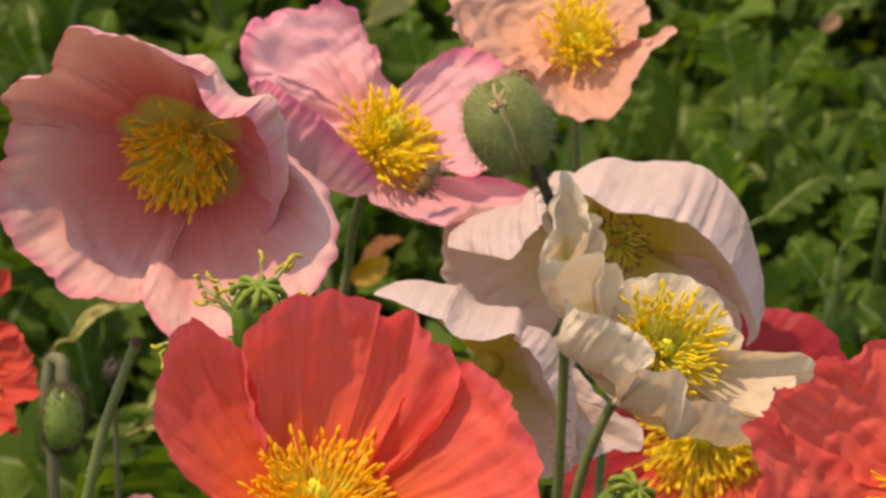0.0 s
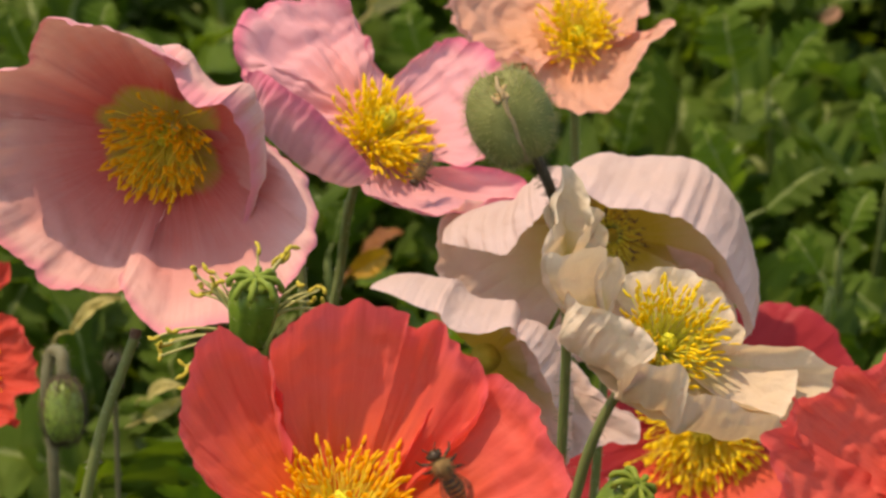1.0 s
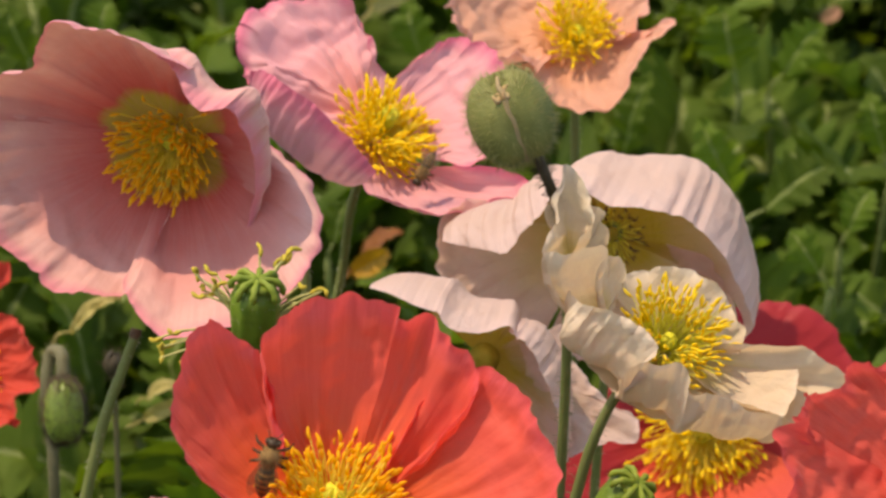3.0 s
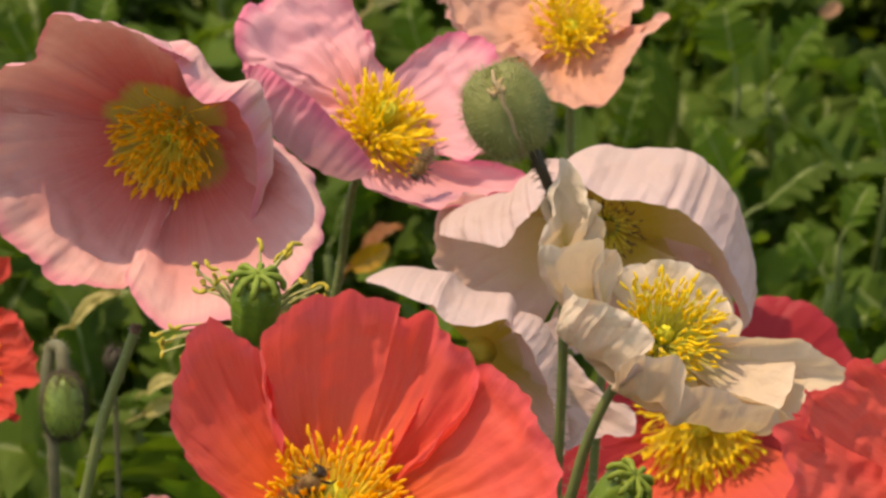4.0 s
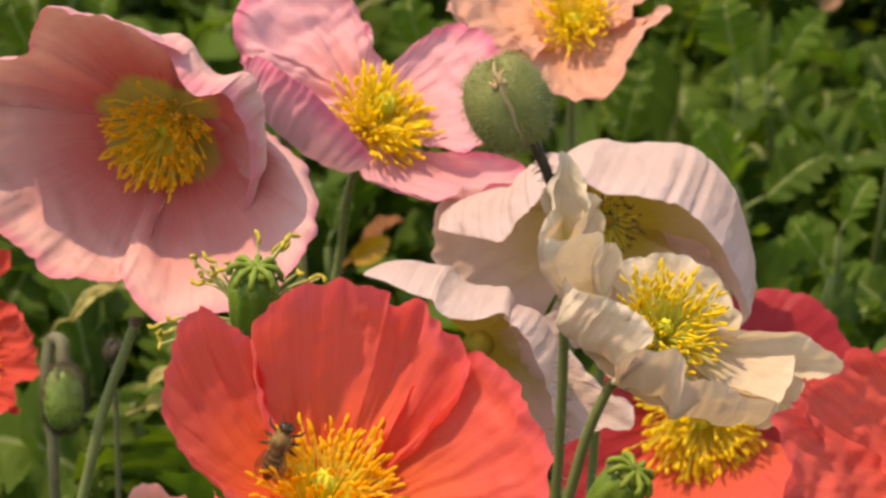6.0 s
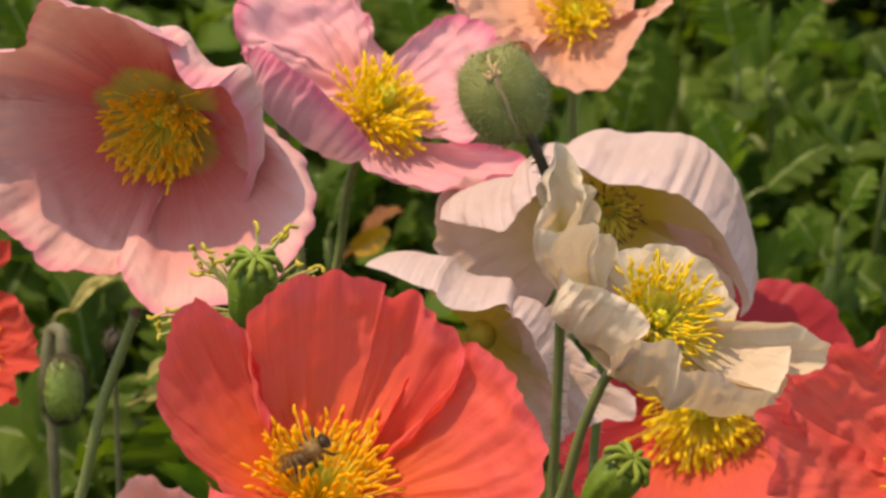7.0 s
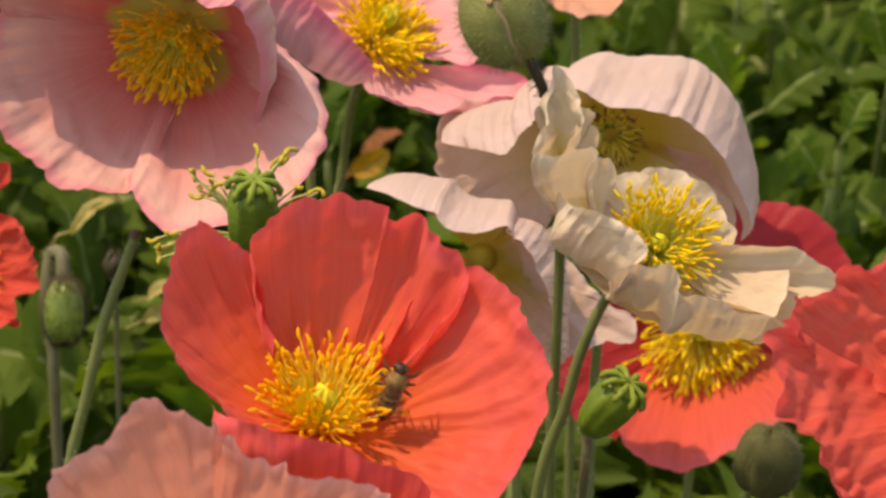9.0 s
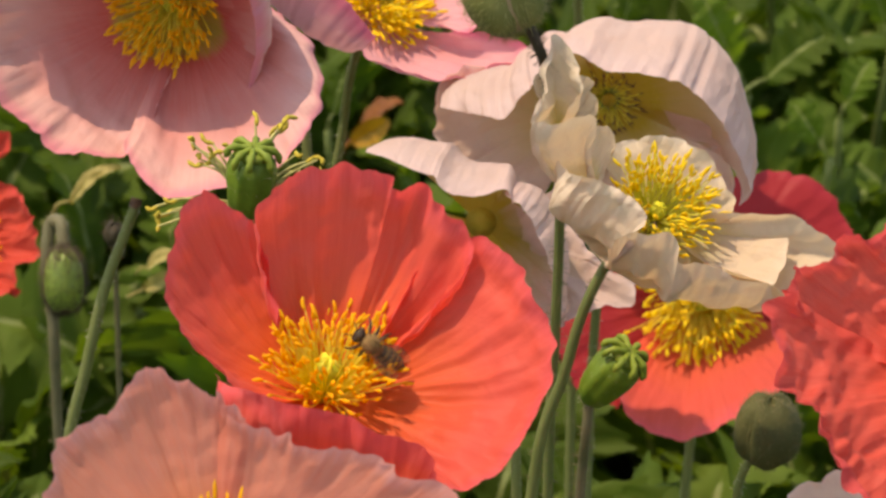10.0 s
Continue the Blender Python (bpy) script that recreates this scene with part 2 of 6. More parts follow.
def spline(points, n):
    """n points along a smooth curve through the given ones (centripetal, so that it never loops)."""
    p = np.array(points, float)
    q = np.vstack([2 * p[0] - p[1], p, 2 * p[-1] - p[-2]])
    k = np.concatenate([[0], np.cumsum(np.maximum(np.linalg.norm(np.diff(q, axis=0), axis=1), 1e-9) ** 0.5)])
    d = np.concatenate([[0], np.cumsum(np.linalg.norm(np.diff(p, axis=0), axis=1) ** 0.7)])
    out = []
    for x in np.linspace(0, d[-1], n):
        i = min(max(int(np.searchsorted(d, x, side="right")) - 1, 0), len(p) - 2)
        t0, t1, t2, t3 = k[i:i + 4]
        t = t1 + (x - d[i]) / (d[i + 1] - d[i]) * (t2 - t1)
        p0, p1, p2, p3 = q[i:i + 4]
        a1 = ((t1 - t) * p0 + (t - t0) * p1) / (t1 - t0)
        a2 = ((t2 - t) * p1 + (t - t1) * p2) / (t2 - t1)
        a3 = ((t3 - t) * p2 + (t - t2) * p3) / (t3 - t2)
        b1 = ((t2 - t) * a1 + (t - t0) * a2) / (t2 - t0)
        b2 = ((t3 - t) * a2 + (t - t1) * a3) / (t3 - t1)
        out.append(((t2 - t) * b1 + (t - t1) * b2) / (t2 - t1))
    return np.array(out)


def tube(points, radii, sides=10, n=24):
    """Verts and faces of a tapered round stalk along a smooth curve."""
    c = spline(points, n)
    r = np.interp(np.linspace(0, 1, n), np.linspace(0, 1, len(radii)), radii)
    verts, faces = [], []
    side = Vector((1, 0, 0.02))
    for i in range(n):
        t = Vector(c[min(i + 1, n - 1)] - c[max(i - 1, 0)]).normalized()
        side = (side - t * side.dot(t)).normalized()
        up = t.cross(side)
        for k in range(sides):
            a = 2 * math.pi * k / sides
            verts.append(Vector(c[i]) + (side * math.cos(a) + up * math.sin(a)) * float(r[i]))
    for i in range(n - 1):
        for k in range(sides):
            k2 = (k + 1) % sides
            faces.append((i * sides + k, i * sides + k2, (i + 1) * sides + k2, (i + 1) * sides + k))
    faces.append(tuple(range(sides))[::-1])
    faces.append(tuple((n - 1) * sides + k for k in range(sides)))
    return verts, faces


def join(pieces):
    verts, faces = [], []
    for v, f in pieces:
        i = len(verts)
        verts += list(v)
        faces += [tuple(i + x for x in q) for q in f]
    return verts, faces


def hairs(points, normals, length, rng, tip=0.00006):
    """Short bristles: thin three-sided spikes that stand off a surface."""
    verts, faces = [], []
    for p, nrm in zip(points, normals):
        d = (Vector(nrm) + Vector([rng.uniform(-0.35, 0.35) for _ in range(3)])).normalized()
        s = d.orthogonal().normalized() * tip * 2
        u = d.cross(s)
        i = len(verts)
        p = Vector(p)
        verts += [p + s, p - s * 0.5 + u * 0.87, p - s * 0.5 - u * 0.87, p + d * length * rng.uniform(0.6, 1.2)]
        faces += [(i, i + 1, i + 3), (i + 1, i + 2, i + 3), (i + 2, i, i + 3)]
    return verts, faces


class Head:
    """A flower head: its place over the stem's base, its axis and its scale, in the leaning frame."""

    def __init__(self, owner, centre, axis):
        self.owner = owner
        self.m = Matrix.Translation(Vector(centre) - owner.location) @ UPRIGHT.to_4x4()
        self.axis = Vector(axis).normalized()


def ridge(p):
    return 1 - 2 * abs(noise.noise(p)) ** 0.8


CREASES = [(Vector((math.cos(1.9 * k), math.sin(2.7 * k + 0.4), math.cos(3.3 * k + 1))).normalized(), 2.4 * 0.74 ** k) for k in range(6)]


def creased(p, seed):
    """Height of crumpled paper at p in centimetres: flat facets that meet in creases of many directions."""
    p = p + Vector(noise.noise_vector(p * 0.45 + Vector((0, 0, seed * 1.7)))) * 0.8
    h = 0.0
    for k, (way, period) in enumerate(CREASES):
        x = p.dot(way) / period + 0.37 * seed + 0.31 * k
        h += (abs(2 * (x - math.floor(x)) - 1) - 0.5) * period * (0.4 + 0.9 * abs(noise.noise(p * 0.5 + Vector((seed, k, 0)))))
    return h


def petal(head, mat, rim, root=(0, 0, 0), cup=(0.4, 0.0, 0.85, 0.45), belly=(0, 0, 0), fold=0.12, frill=0.06, pleat=0.05, crumple=0.03,
          ragged=0.022, nick=0.10, wrinkle=1.0, facet=0.0, broad=1.0, seed=0, label="", n=128, rows=54):
    """One petal. rim: points in centimetres along its free edge; cup: how far out and how far up the curve from claw
    to rim is drawn at its two inner handles; belly: an extra push of the outer handle; fold, frill, pleat and crumple:
    the height in centimetres of broad waves, edge waves, radial creases and random creases; nick: the depth of the
    notches in its edge; facet: how deep it is crumpled like paper, in facets of breadth broad."""
    edge = spline(rim, n)
    axis, o, bel = np.array(head.axis), np.array(root, float), np.array(belly, float)
    l1, h1, l2, h2 = cup
    size = float(np.mean(np.linalg.norm(edge - o, axis=1)))
    breadth = float(np.sum(np.linalg.norm(np.diff(edge, axis=0), axis=1)))
    grid = np.zeros((rows, n, 3))
    steps = 1 - (1 - np.linspace(0, 1, rows)) ** 1.35  # closer rows towards the rim
    for j in range(n):
        a = j / (n - 1)
        v = edge[j] - o
        u = a * breadth
        cut = max(0.0, 1 - 3.2 * abs(noise.noise(Vector((u * 0.75, seed * 3.1, 2))))) ** 2 - 0.5 * noise.noise(Vector((u * 2.6, seed, 8))) - 0.35 * noise.noise(Vector((u * 5.5, seed, 4)))
        v = v * (1 + ragged * (noise.noise(Vector((a * 9, seed * 3.1, 0))) + 0.8 * noise.noise(Vector((a * 26, seed * 3.1, 5)))) - nick * cut / size)
        along = axis * v.dot(axis)
        lat = v - along
        w = 0.35 + 0.65 * math.sin(math.pi * a) ** 0.6
        start = o + lat / max(np.linalg.norm(lat), 1e-6) * min(0.35, 0.12 * size)
        c1, c2, end = o + lat * l1 + along * h1 + bel * 0.45 * w, o + lat * l2 + along * h2 + bel * w, o + v
        for i, s in enumerate(steps):
            grid[i, j] = (1 - s) ** 3 * start + 3 * s * (1 - s) ** 2 * c1 + 3 * s * s * (1 - s) * c2 + s ** 3 * end
    nor = np.cross(np.gradient(grid, axis=1), np.gradient(grid, axis=0))
    nor /= np.maximum(np.linalg.norm(nor, axis=2, keepdims=True), 1e-9)
    verts, uvs = [], []
    for i, s in enumerate(steps):
        for j in range(n):
            a = j / (n - 1)
            g = Vector(grid[i, j])
            bend = a + 0.03 * noise.noise(Vector((a * 3, s * 3, seed)))
            k = Vector((a * 6, s * 1.1, seed * 7.7))
            h = fold * (noise.noise(k) + 0.5 * noise.noise(k * 2.3)) * s ** 0.8
            some = 0.5 + 0.9 * noise.noise(Vector((a * 4, s * 1.5, seed * 5.1)))
            h += pleat * some * (1.4 * ridge(Vector((bend * 8, s * 0.9, seed * 2.9))) + 0.5 * ridge(Vector((bend * 21, s * 1.6, seed * 1.9)))) * min(1, 2.2 * s) * (0.55 + 0.45 * s)
            u = a * breadth
            h += frill * (noise.noise(Vector((u * 1.15, s * 2.0, seed * 1.3))) + 0.35 * noise.noise(Vector((u * 2.6, s * 3.0, seed * 4.3)))) * s ** 4 * 1.6
            h += 0.5 * nick * (0.9 * noise.noise(Vector((u * 2.2, s * 2.0, seed * 2.3))) + 0.5 * noise.noise(Vector((u * 4.6, s * 3.0, seed)))) * s ** 9
            if crumple:
                lean = 0.9 * noise.noise_vector(Vector((a * breadth * 0.35, s * size * 0.3, seed)))
                q = Vector((a * breadth * 0.85, s * size * 0.55, seed * 3.3)) * wrinkle + lean
                h += crumple * (ridge(q) + 0.6 * ridge(q * 1.9) + 0.3 * ridge(q * 3.6)) * s ** 0.6
            if facet:
                h += facet * broad * creased(g / broad, seed) * s ** 0.6
            verts.append(head.m @ ((g + Vector(nor[i, j]) * h) * 0.01))
            uvs.append((a, s))
    faces = [(i * n + j, i * n + j + 1, (i + 1) * n + j + 1, (i + 1) * n + j) for i in range(rows - 1) for j in range(n - 1)]
    return part("petal", smooth_mesh("petal", verts, faces, [mat], uvs), head.owner, label)


def stamens(head, mats, count, length, spread, seed=0, root=(0, 0, 0), lean=(0, 0, 0), thick=0.05, ring=0.35, knob=1.0, inner=0.3, tip=0.28):
    """Wavy filaments round the ovary, each ending in a narrow anther; length and ring in centimetres, spread in degrees."""
    rng = random.Random(seed)
    axis = head.axis
    e1 = axis.orthogonal().normalized()
    e2 = axis.cross(e1)

    def jitter(size):
        return Vector([rng.uniform(-size, size) for _ in range(3)])

    for k in range(count):
        phi = k * 2.39996 + rng.uniform(-0.35, 0.35)
        th = radians(spread) * (inner + (1 - inner) * math.sqrt((k + 0.5) / count)) * rng.uniform(0.75, 1.15)
        out = e1 * math.cos(phi) + e2 * math.sin(phi)
        way = (axis * math.cos(th) + out * math.sin(th) + Vector(lean)).normalized()
        size = length * rng.uniform(0.62, 1.12)
        p0 = Vector(root) + out * ring * rng.uniform(2.0 * inner, 1.15)
        bow = jitter(0.22) + axis * rng.uniform(0.0, 0.2)
        p1, p2 = p0 + (way + bow) * size * 0.4, p0 + (way + bow * 0.6 + jitter(0.1)) * size * (1 - tip)
        d = (way + jitter(0.4)).normalized()
        p3 = p2 + d * size * tip
        stalk = tube([tuple(p) for p in (p0, p1, p2, p2 + d * size * tip * 0.3)], [thick * 0.45, thick * 0.4, thick * 0.5], 5, 7)
        anther = tube([tuple(p) for p in (p2, p2.lerp(p3, 0.5) + jitter(0.03), p3)],
                      [thick * 0.45, thick * 0.95 * knob, thick * knob, thick * 0.85 * knob, thick * 0.35], 6, 6)
        v, f = join([stalk, anther])
        v = [head.m @ (q * 0.01) for q in v]
        part("stamen", smooth_mesh("stamen", v, f, mats, slots=[0] * len(stalk[1]) + [1] * len(anther[1])), head.owner)


def lathe(m, profile, sides=28, ribs=0, rib_depth=0.0):
    """A turned body along z of the pose m: profile rows of (radius, height), with optional ribs."""
    verts, faces = [], []
    for r, z in profile:
        for k in range(sides):
            a = 2 * math.pi * k / sides
            q = r * (1 + rib_depth * math.cos(a * ribs)) if ribs else r
            verts.append(m @ Vector((q * math.cos(a), q * math.sin(a), z)))
    n = len(profile)
    for i in range(n - 1):
        for k in range(sides):
            k2 = (k + 1) % sides
            faces.append((i * sides + k, i * sides + k2, (i + 1) * sides + k2, (i + 1) * sides + k))
    faces.append(tuple(range(sides))[::-1])
    faces.append(tuple((n - 1) * sides + k for k in range(sides)))
    return verts, faces


def along_pose(place, way):
    return Matrix.Translation(place) @ Vector(way).to_track_quat("Z", "Y").to_matrix().to_4x4()


def stigma(m, radius, rays, mat, owner, label=""):
    """The star-shaped cap on an ovary: one body with raised ridges that run out from its middle."""
    sides, rings = rays * 8, 9
    verts, faces = [], []
    for i in range(rings):
        t = i / (rings - 1)
        for k in range(sides):
            a = 2 * math.pi * k / sides
            crest = max(0.0, math.cos(rays * a)) ** 0.8
            r = radius * (0.04 + (0.66 + 0.52 * crest) * t)
            z = radius * (0.24 * (1 - t * t) + 0.34 * crest * math.sin(math.pi * min(1.0, 0.15 + 0.8 * t)) - 0.34 * t ** 5)
            verts.append(m @ Vector((r * math.cos(a), r * math.sin(a), z)))
    for i in range(rings - 1):
        for k in range(sides):
            k2 = (k + 1) % sides
            faces.append((i * sides + k, (i + 1) * sides + k, (i + 1) * sides + k2, i * sides + k2))
    faces.append(tuple(range(sides)))
    return part("stigma", smooth_mesh("stigma", verts, faces, [mat]), owner, label)


def ovary(head, mats, radius, height, root=(0, 0, 0), rays=7):
    """The green seed vessel in the middle of a flower, with its star-shaped cap; centimetres."""
    m = head.m @ along_pose(Vector(root) * 0.01, head.axis)
    radius, height = radius * 0.01, height * 0.01
    prof = [(radius * 0.5, -0.001), (radius * 0.9, height * 0.25), (radius, height * 0.6), (radius * 0.9, height * 0.9), (radius * 0.5, height)]
    v, f = lathe(m, prof, 24, 8, 0.05)
    part("ovary", smooth_mesh("ovary", v, f, [mats[0]]), head.owner)
    stigma(m @ Matrix.Translation((0, 0, height)), radius * 0.8, rays, mats[1], head.owner)


def stem(owner, points, radii, mat, bristle=None, seed=0, count=420, length=0.0022, label=""):
    """A round stalk through points given from the ground up, in metres, with stiff hairs."""
    pts = [Vector(p) - owner.location for p in points]
    v, f = tube([tuple(p) for p in pts], radii, sides=10, n=110)
    ob = part("stem", smooth_mesh("stem", v, f, [mat]), owner, label)
    if bristle:
        rng = random.Random(seed)
        spots = [rng.randrange(10, len(v) - 10) for _ in range(count)]
        ps, ns = [], []
        for i in spots:
            ring = i // 10
            mid = sum((v[ring * 10 + k] for k in range(10)), Vector()) / 10
            j = min(i + 10, len(v) - 1)
            t = rng.random()
            ps.append(v[i].lerp(v[j], t))
            ns.append((v[i] - mid).normalized())
        hv, hf = hairs(ps, ns, length, rng)
        part("hairs", smooth_mesh("hairs", hv, hf, [bristle]), ob, kind="stuff")
    return ob


def bud_shell(owner, place, way, radius, height, mats, seed=0, seam=True, count=900, length=0.0028, squash=1.0, roll=0, cleft=0.0):
    """A closed hairy bud: two sepals that meet in a seam, pointed where they join."""
    m = along_pose(Vector(place) - owner.location, way) @ pose(0, 0, 0, 0, 0, roll)
    rng = random.Random(seed)
    sides, rings = 48, 26
    for half in (0, 1):
        verts, faces = [], []
        for i in range(rings):
            t = i / (rings - 1)
            ang = math.pi * t
            z = -math.cos(ang) * height * 0.5
            r = radius * math.sin(ang) ** 0.72 * (1 + 0.06 * math.cos(ang)) + 0.0002
            for k in range(sides // 2 + 1):
                a = math.pi * half + math.pi * k / (sides / 2)
                e = abs(k / (sides / 2) - 0.5) * 2
                lip = 1 - 0.15 * (max(0, e - 0.70) / 0.30) ** 1.5 * math.sin(ang)
                wob = 1 + 0.02 * noise.noise(Vector((math.cos(a) * 2, math.sin(a) * 2, z * 150 + seed)))
                dip = cleft * height * max(0.0, e - 0.45) / 0.55 * max(0.0, t - 0.55) / 0.45
                verts.append(m @ Vector((r * lip * wob * math.cos(a), r * lip * wob * math.sin(a) * squash, z - dip + 0.0006 * math.cos(4 * a))))
        w = sides // 2 + 1
        for i in range(rings - 1):
            for k in range(w - 1):
                faces.append((i * w + k, i * w + k + 1, (i + 1) * w + k + 1, (i + 1) * w + k))
        sep = part("sepal", smooth_mesh("sepal", verts, faces, [mats[0]]), owner)
        mid = m.translation
        ps, ns = [], []
        for _ in range(count // 2):
            f = faces[rng.randrange(len(faces))]
            p = (verts[f[0]] + (verts[f[1]] - verts[f[0]]) * rng.random()).lerp(verts[f[2]], rng.random() * 0.6)
            ps.append(p)
            ns.append((p - mid).normalized())
        hv, hf = hairs(ps, ns, length, rng, 0.00004)
        part("hairs", smooth_mesh("hairs", hv, hf, [mats[1]]), sep, kind="stuff")
    if seam:
        # crumpled petal edge that shows between the sepals
        verts, faces = [], []
        for side in (0, 1):
            pts = []
            for i in range(14):
                t = 0.04 + 0.92 * i / 13
                ang = math.pi * t
                r = radius * math.sin(ang) ** 0.72 * 0.815
                pts.append(tuple(m @ Vector((r * (1 if side == 0 else -1), 0.0004 * math.sin(i * 2.1), -math.cos(ang) * height * 0.5))))
            tv, tf = tube(pts, [0.0005, 0.0010, 0.0010, 0.0009, 0.0004], sides=12, n=28)
            i = len(verts)
            verts += tv
            faces += [tuple(i + x for x in f) for f in tf]
        part("seam", smooth_mesh("seam", verts, faces, [mats[2]]), owner, "pinkish seam where the sepals part")
    if cleft:
        # torn papery edge at the tip, where the bud begins to open
        for k in range(9):
            t = 0.78 + 0.022 * k
            r = radius * math.sin(math.pi * t) ** 0.72 * 0.93
            p = m @ Vector((r, 0.0011 * (-1) ** k, (-math.cos(math.pi * t) - 2 * cleft * (t - 0.55) / 0.45) * height * 0.5))
            way = [Vector((rng.uniform(-1, 1), rng.uniform(-1, 1), rng.uniform(-0.6, 1))) * 0.0016 for _ in range(2)]
            v, f = tube([tuple(p), tuple(p + way[0]), tuple(p + way[0] + way[1])], [0.0009, 0.0008, 0.0002], 6, 8)
            part("torn_edge", smooth_mesh("torn_edge", v, f, [SHRED]), owner, "tan papery shred")



def seed_pod(owner, foot, way, radius, height, seed):
    """A ribbed barrel-shaped pod with a star cap and a few bristles."""
    m = along_pose(Vector(foot) - owner.location, way)
    prof = [(radius * r, height * z) for r, z in ((0.35, -0.04), (0.62, 0.05), (0.86, 0.25), (1.0, 0.55), (1.0, 0.78), (0.86, 0.93), (0.6, 1.0))]
    v, f = lathe(m, prof, 36, 9, 0.045)
    body = part("pod", smooth_mesh("pod", v, f, [POD]), owner)
    rng = random.Random(seed)
    mid = m @ Vector((0, 0, height * 0.5))
    ps = [v[rng.randrange(len(v))] for _ in range(120)]
    hv, hf = hairs(ps, [(p - mid).normalized() for p in ps], 0.0016, rng, 0.00003)
    part("hairs", smooth_mesh("hairs", hv, hf, [PALE_HAIR]), body, kind="stuff")
    top = m @ Matrix.Translation((0, 0, height + radius * 0.02))
    v, f = lathe(top, [(radius * 0.5, -0.1 * radius), (radius * 0.8, 0.0), (radius * 0.62, radius * 0.16), (radius * 0.12, radius * 0.24)], 20)
    crown = part("crown", smooth_mesh("crown", v, f, [POD_CAP]), owner, "star-shaped green crown")
    for k in range(8):
        a = 2 * math.pi * k / 8 + rng.uniform(-0.12, 0.12)
        c, s, lift = math.cos(a), math.sin(a), rng.uniform(-0.1, 0.15)
        pts = [top @ Vector((c * radius * t, s * radius * t, h * radius)) for t, h in ((0.05, 0.22), (0.6, 0.26), (0.98, 0.06 + lift), (1.1, -0.34 + lift))]
        v, f = tube([tuple(p) for p in pts], [radius * 0.09, radius * 0.15, radius * 0.11, radius * 0.18, radius * 0.12, radius * 0.17, radius * 0.08], 8, 14)
        part("ray", smooth_mesh("ray", v, f, [POD_CAP]), crown)


def withered_stamens(owner, foot, seed):
    """Long limp filaments with shrivelled anthers, hanging together in loose tufts about the pod's foot."""
    rng = random.Random(seed)
    o = Vector(foot) - owner.location
    tufts = (((-0.62, 0.78, 0.1), 8, 0.0185), ((-0.28, 0.95, 0.3), 4, 0.015), ((0.3, 0.95, -0.2), 6, 0.0215), ((0.85, 0.5, 0.1), 5, 0.019), ((-0.95, -0.08, 0.3), 5, 0.022), ((-0.85, -0.5, 0.4), 4, 0.02))
    for way, count, length in tufts:
        for _ in range(count):
            d = (UPRIGHT @ (Vector(way) + Vector([rng.uniform(-0.2, 0.2) for _ in range(3)]))).normalized()
            size = length * rng.uniform(0.75, 1.1)
            start = o + d * 0.003
            bend = Vector((rng.uniform(-1, 1), rng.uniform(-1, 1), rng.uniform(-1.2, 0.6))) * 0.0024
            pts = [start, start + d * size * 0.55 + Vector((0, 0, 0.0012)), start + d * size + bend]
            v, f = tube([tuple(p) for p in pts], [0.00042, 0.0003], 6, 14)
            e = ((pts[2] - pts[1]).normalized() + Vector([rng.uniform(-1.0, 1.0) for _ in range(3)])).normalized()
            tip = [pts[2] - e * 0.0014, pts[2] + e * 0.0008 + e.orthogonal() * 0.0007, pts[2] + e * rng.uniform(0.002, 0.004)]
            av, af = tube([tuple(p) for p in tip], [0.0003, 0.0007, 0.0005, 0.0007, 0.0003], 7, 9)
            slots = [0] * len(f) + [1] * len(af)
            v, f = join([(v, f), (av, af)])
            part("withered_stamen", smooth_mesh("withered_stamen", v, f, [WITHERED, WITHERED_TIP], slots=slots), owner)


def bee_pose(place, turn):
    """A bee at a place with its head up the slope, turned to its left by degrees."""
    return Matrix.Translation(place) @ UPRIGHT.to_4x4() @ pose(0, 0, 0, 0, 0, 90 + turn) @ pose(0, 0, 0, 0, -18, 0)

# ---------------------------------------------------------------- the ground
def ground_sheet():
    n = 140
    xs = np.sign(np.linspace(-1, 1, n)) * np.abs(np.linspace(-1, 1, n)) ** 4 * 60
    verts = []
    for y in xs + 1.9:
        for x in xs:
            near = 1.0 if abs(x) < 3 and abs(y - 1.9) < 3 else 0.0
            z = -0.012 + near * (0.02 * noise.noise(Vector((x * 7, y * 7, 0))) + 0.012 * noise.noise(Vector((x * 31, y * 31, 3))))
            verts.append((x, y, min(z, 0.01)))
    faces = [(i * n + j, i * n + j + 1, (i + 1) * n + j + 1, (i + 1) * n + j) for i in range(n - 1) for j in range(n - 1)]
    ob = new("ground", smooth_mesh("ground", verts, faces, [SOIL]))
    tagged(ob, "dark crumbly soil of a flower bed", "soil", kind="structure")


ground_sheet()

# ---------------------------------------------------------------- flowers, buds and seed pods

# large rose-pink poppy with a shaded bowl of petals
rose_poppy = thing('poppy', (-0.0406, 1.1013, 0), 'large rose-pink poppy with a shaded bowl of petals', 'poppy', 'poppies of the bed')
rose_poppy_head = Head(rose_poppy, (-0.0775, 1.1023, 0.3844), (-0.12, -0.05, 1))
petal(rose_poppy_head, ROSE, [(-4.69, 0.49, 2.09), (-5.02, 1.28, 2.7), (-4.45, 1.8, 3.2), (-3.76, 1.93, 3.4), (-3.66, 2.37, 3.7), (-3.33, 2.9, 4.2), (-2.74, 3.06, 4.6), (-1.81, 2.96, 4.8), (-0.62, 2.54, 4.6), (0.09, 2.24, 4.3), (0.77, 1.91, 4.1)], cup=(0.6, 0.0, 1.08, 0.5), fold=0.1, crumple=0.02, facet=0.06, nick=0.07, seed=1)
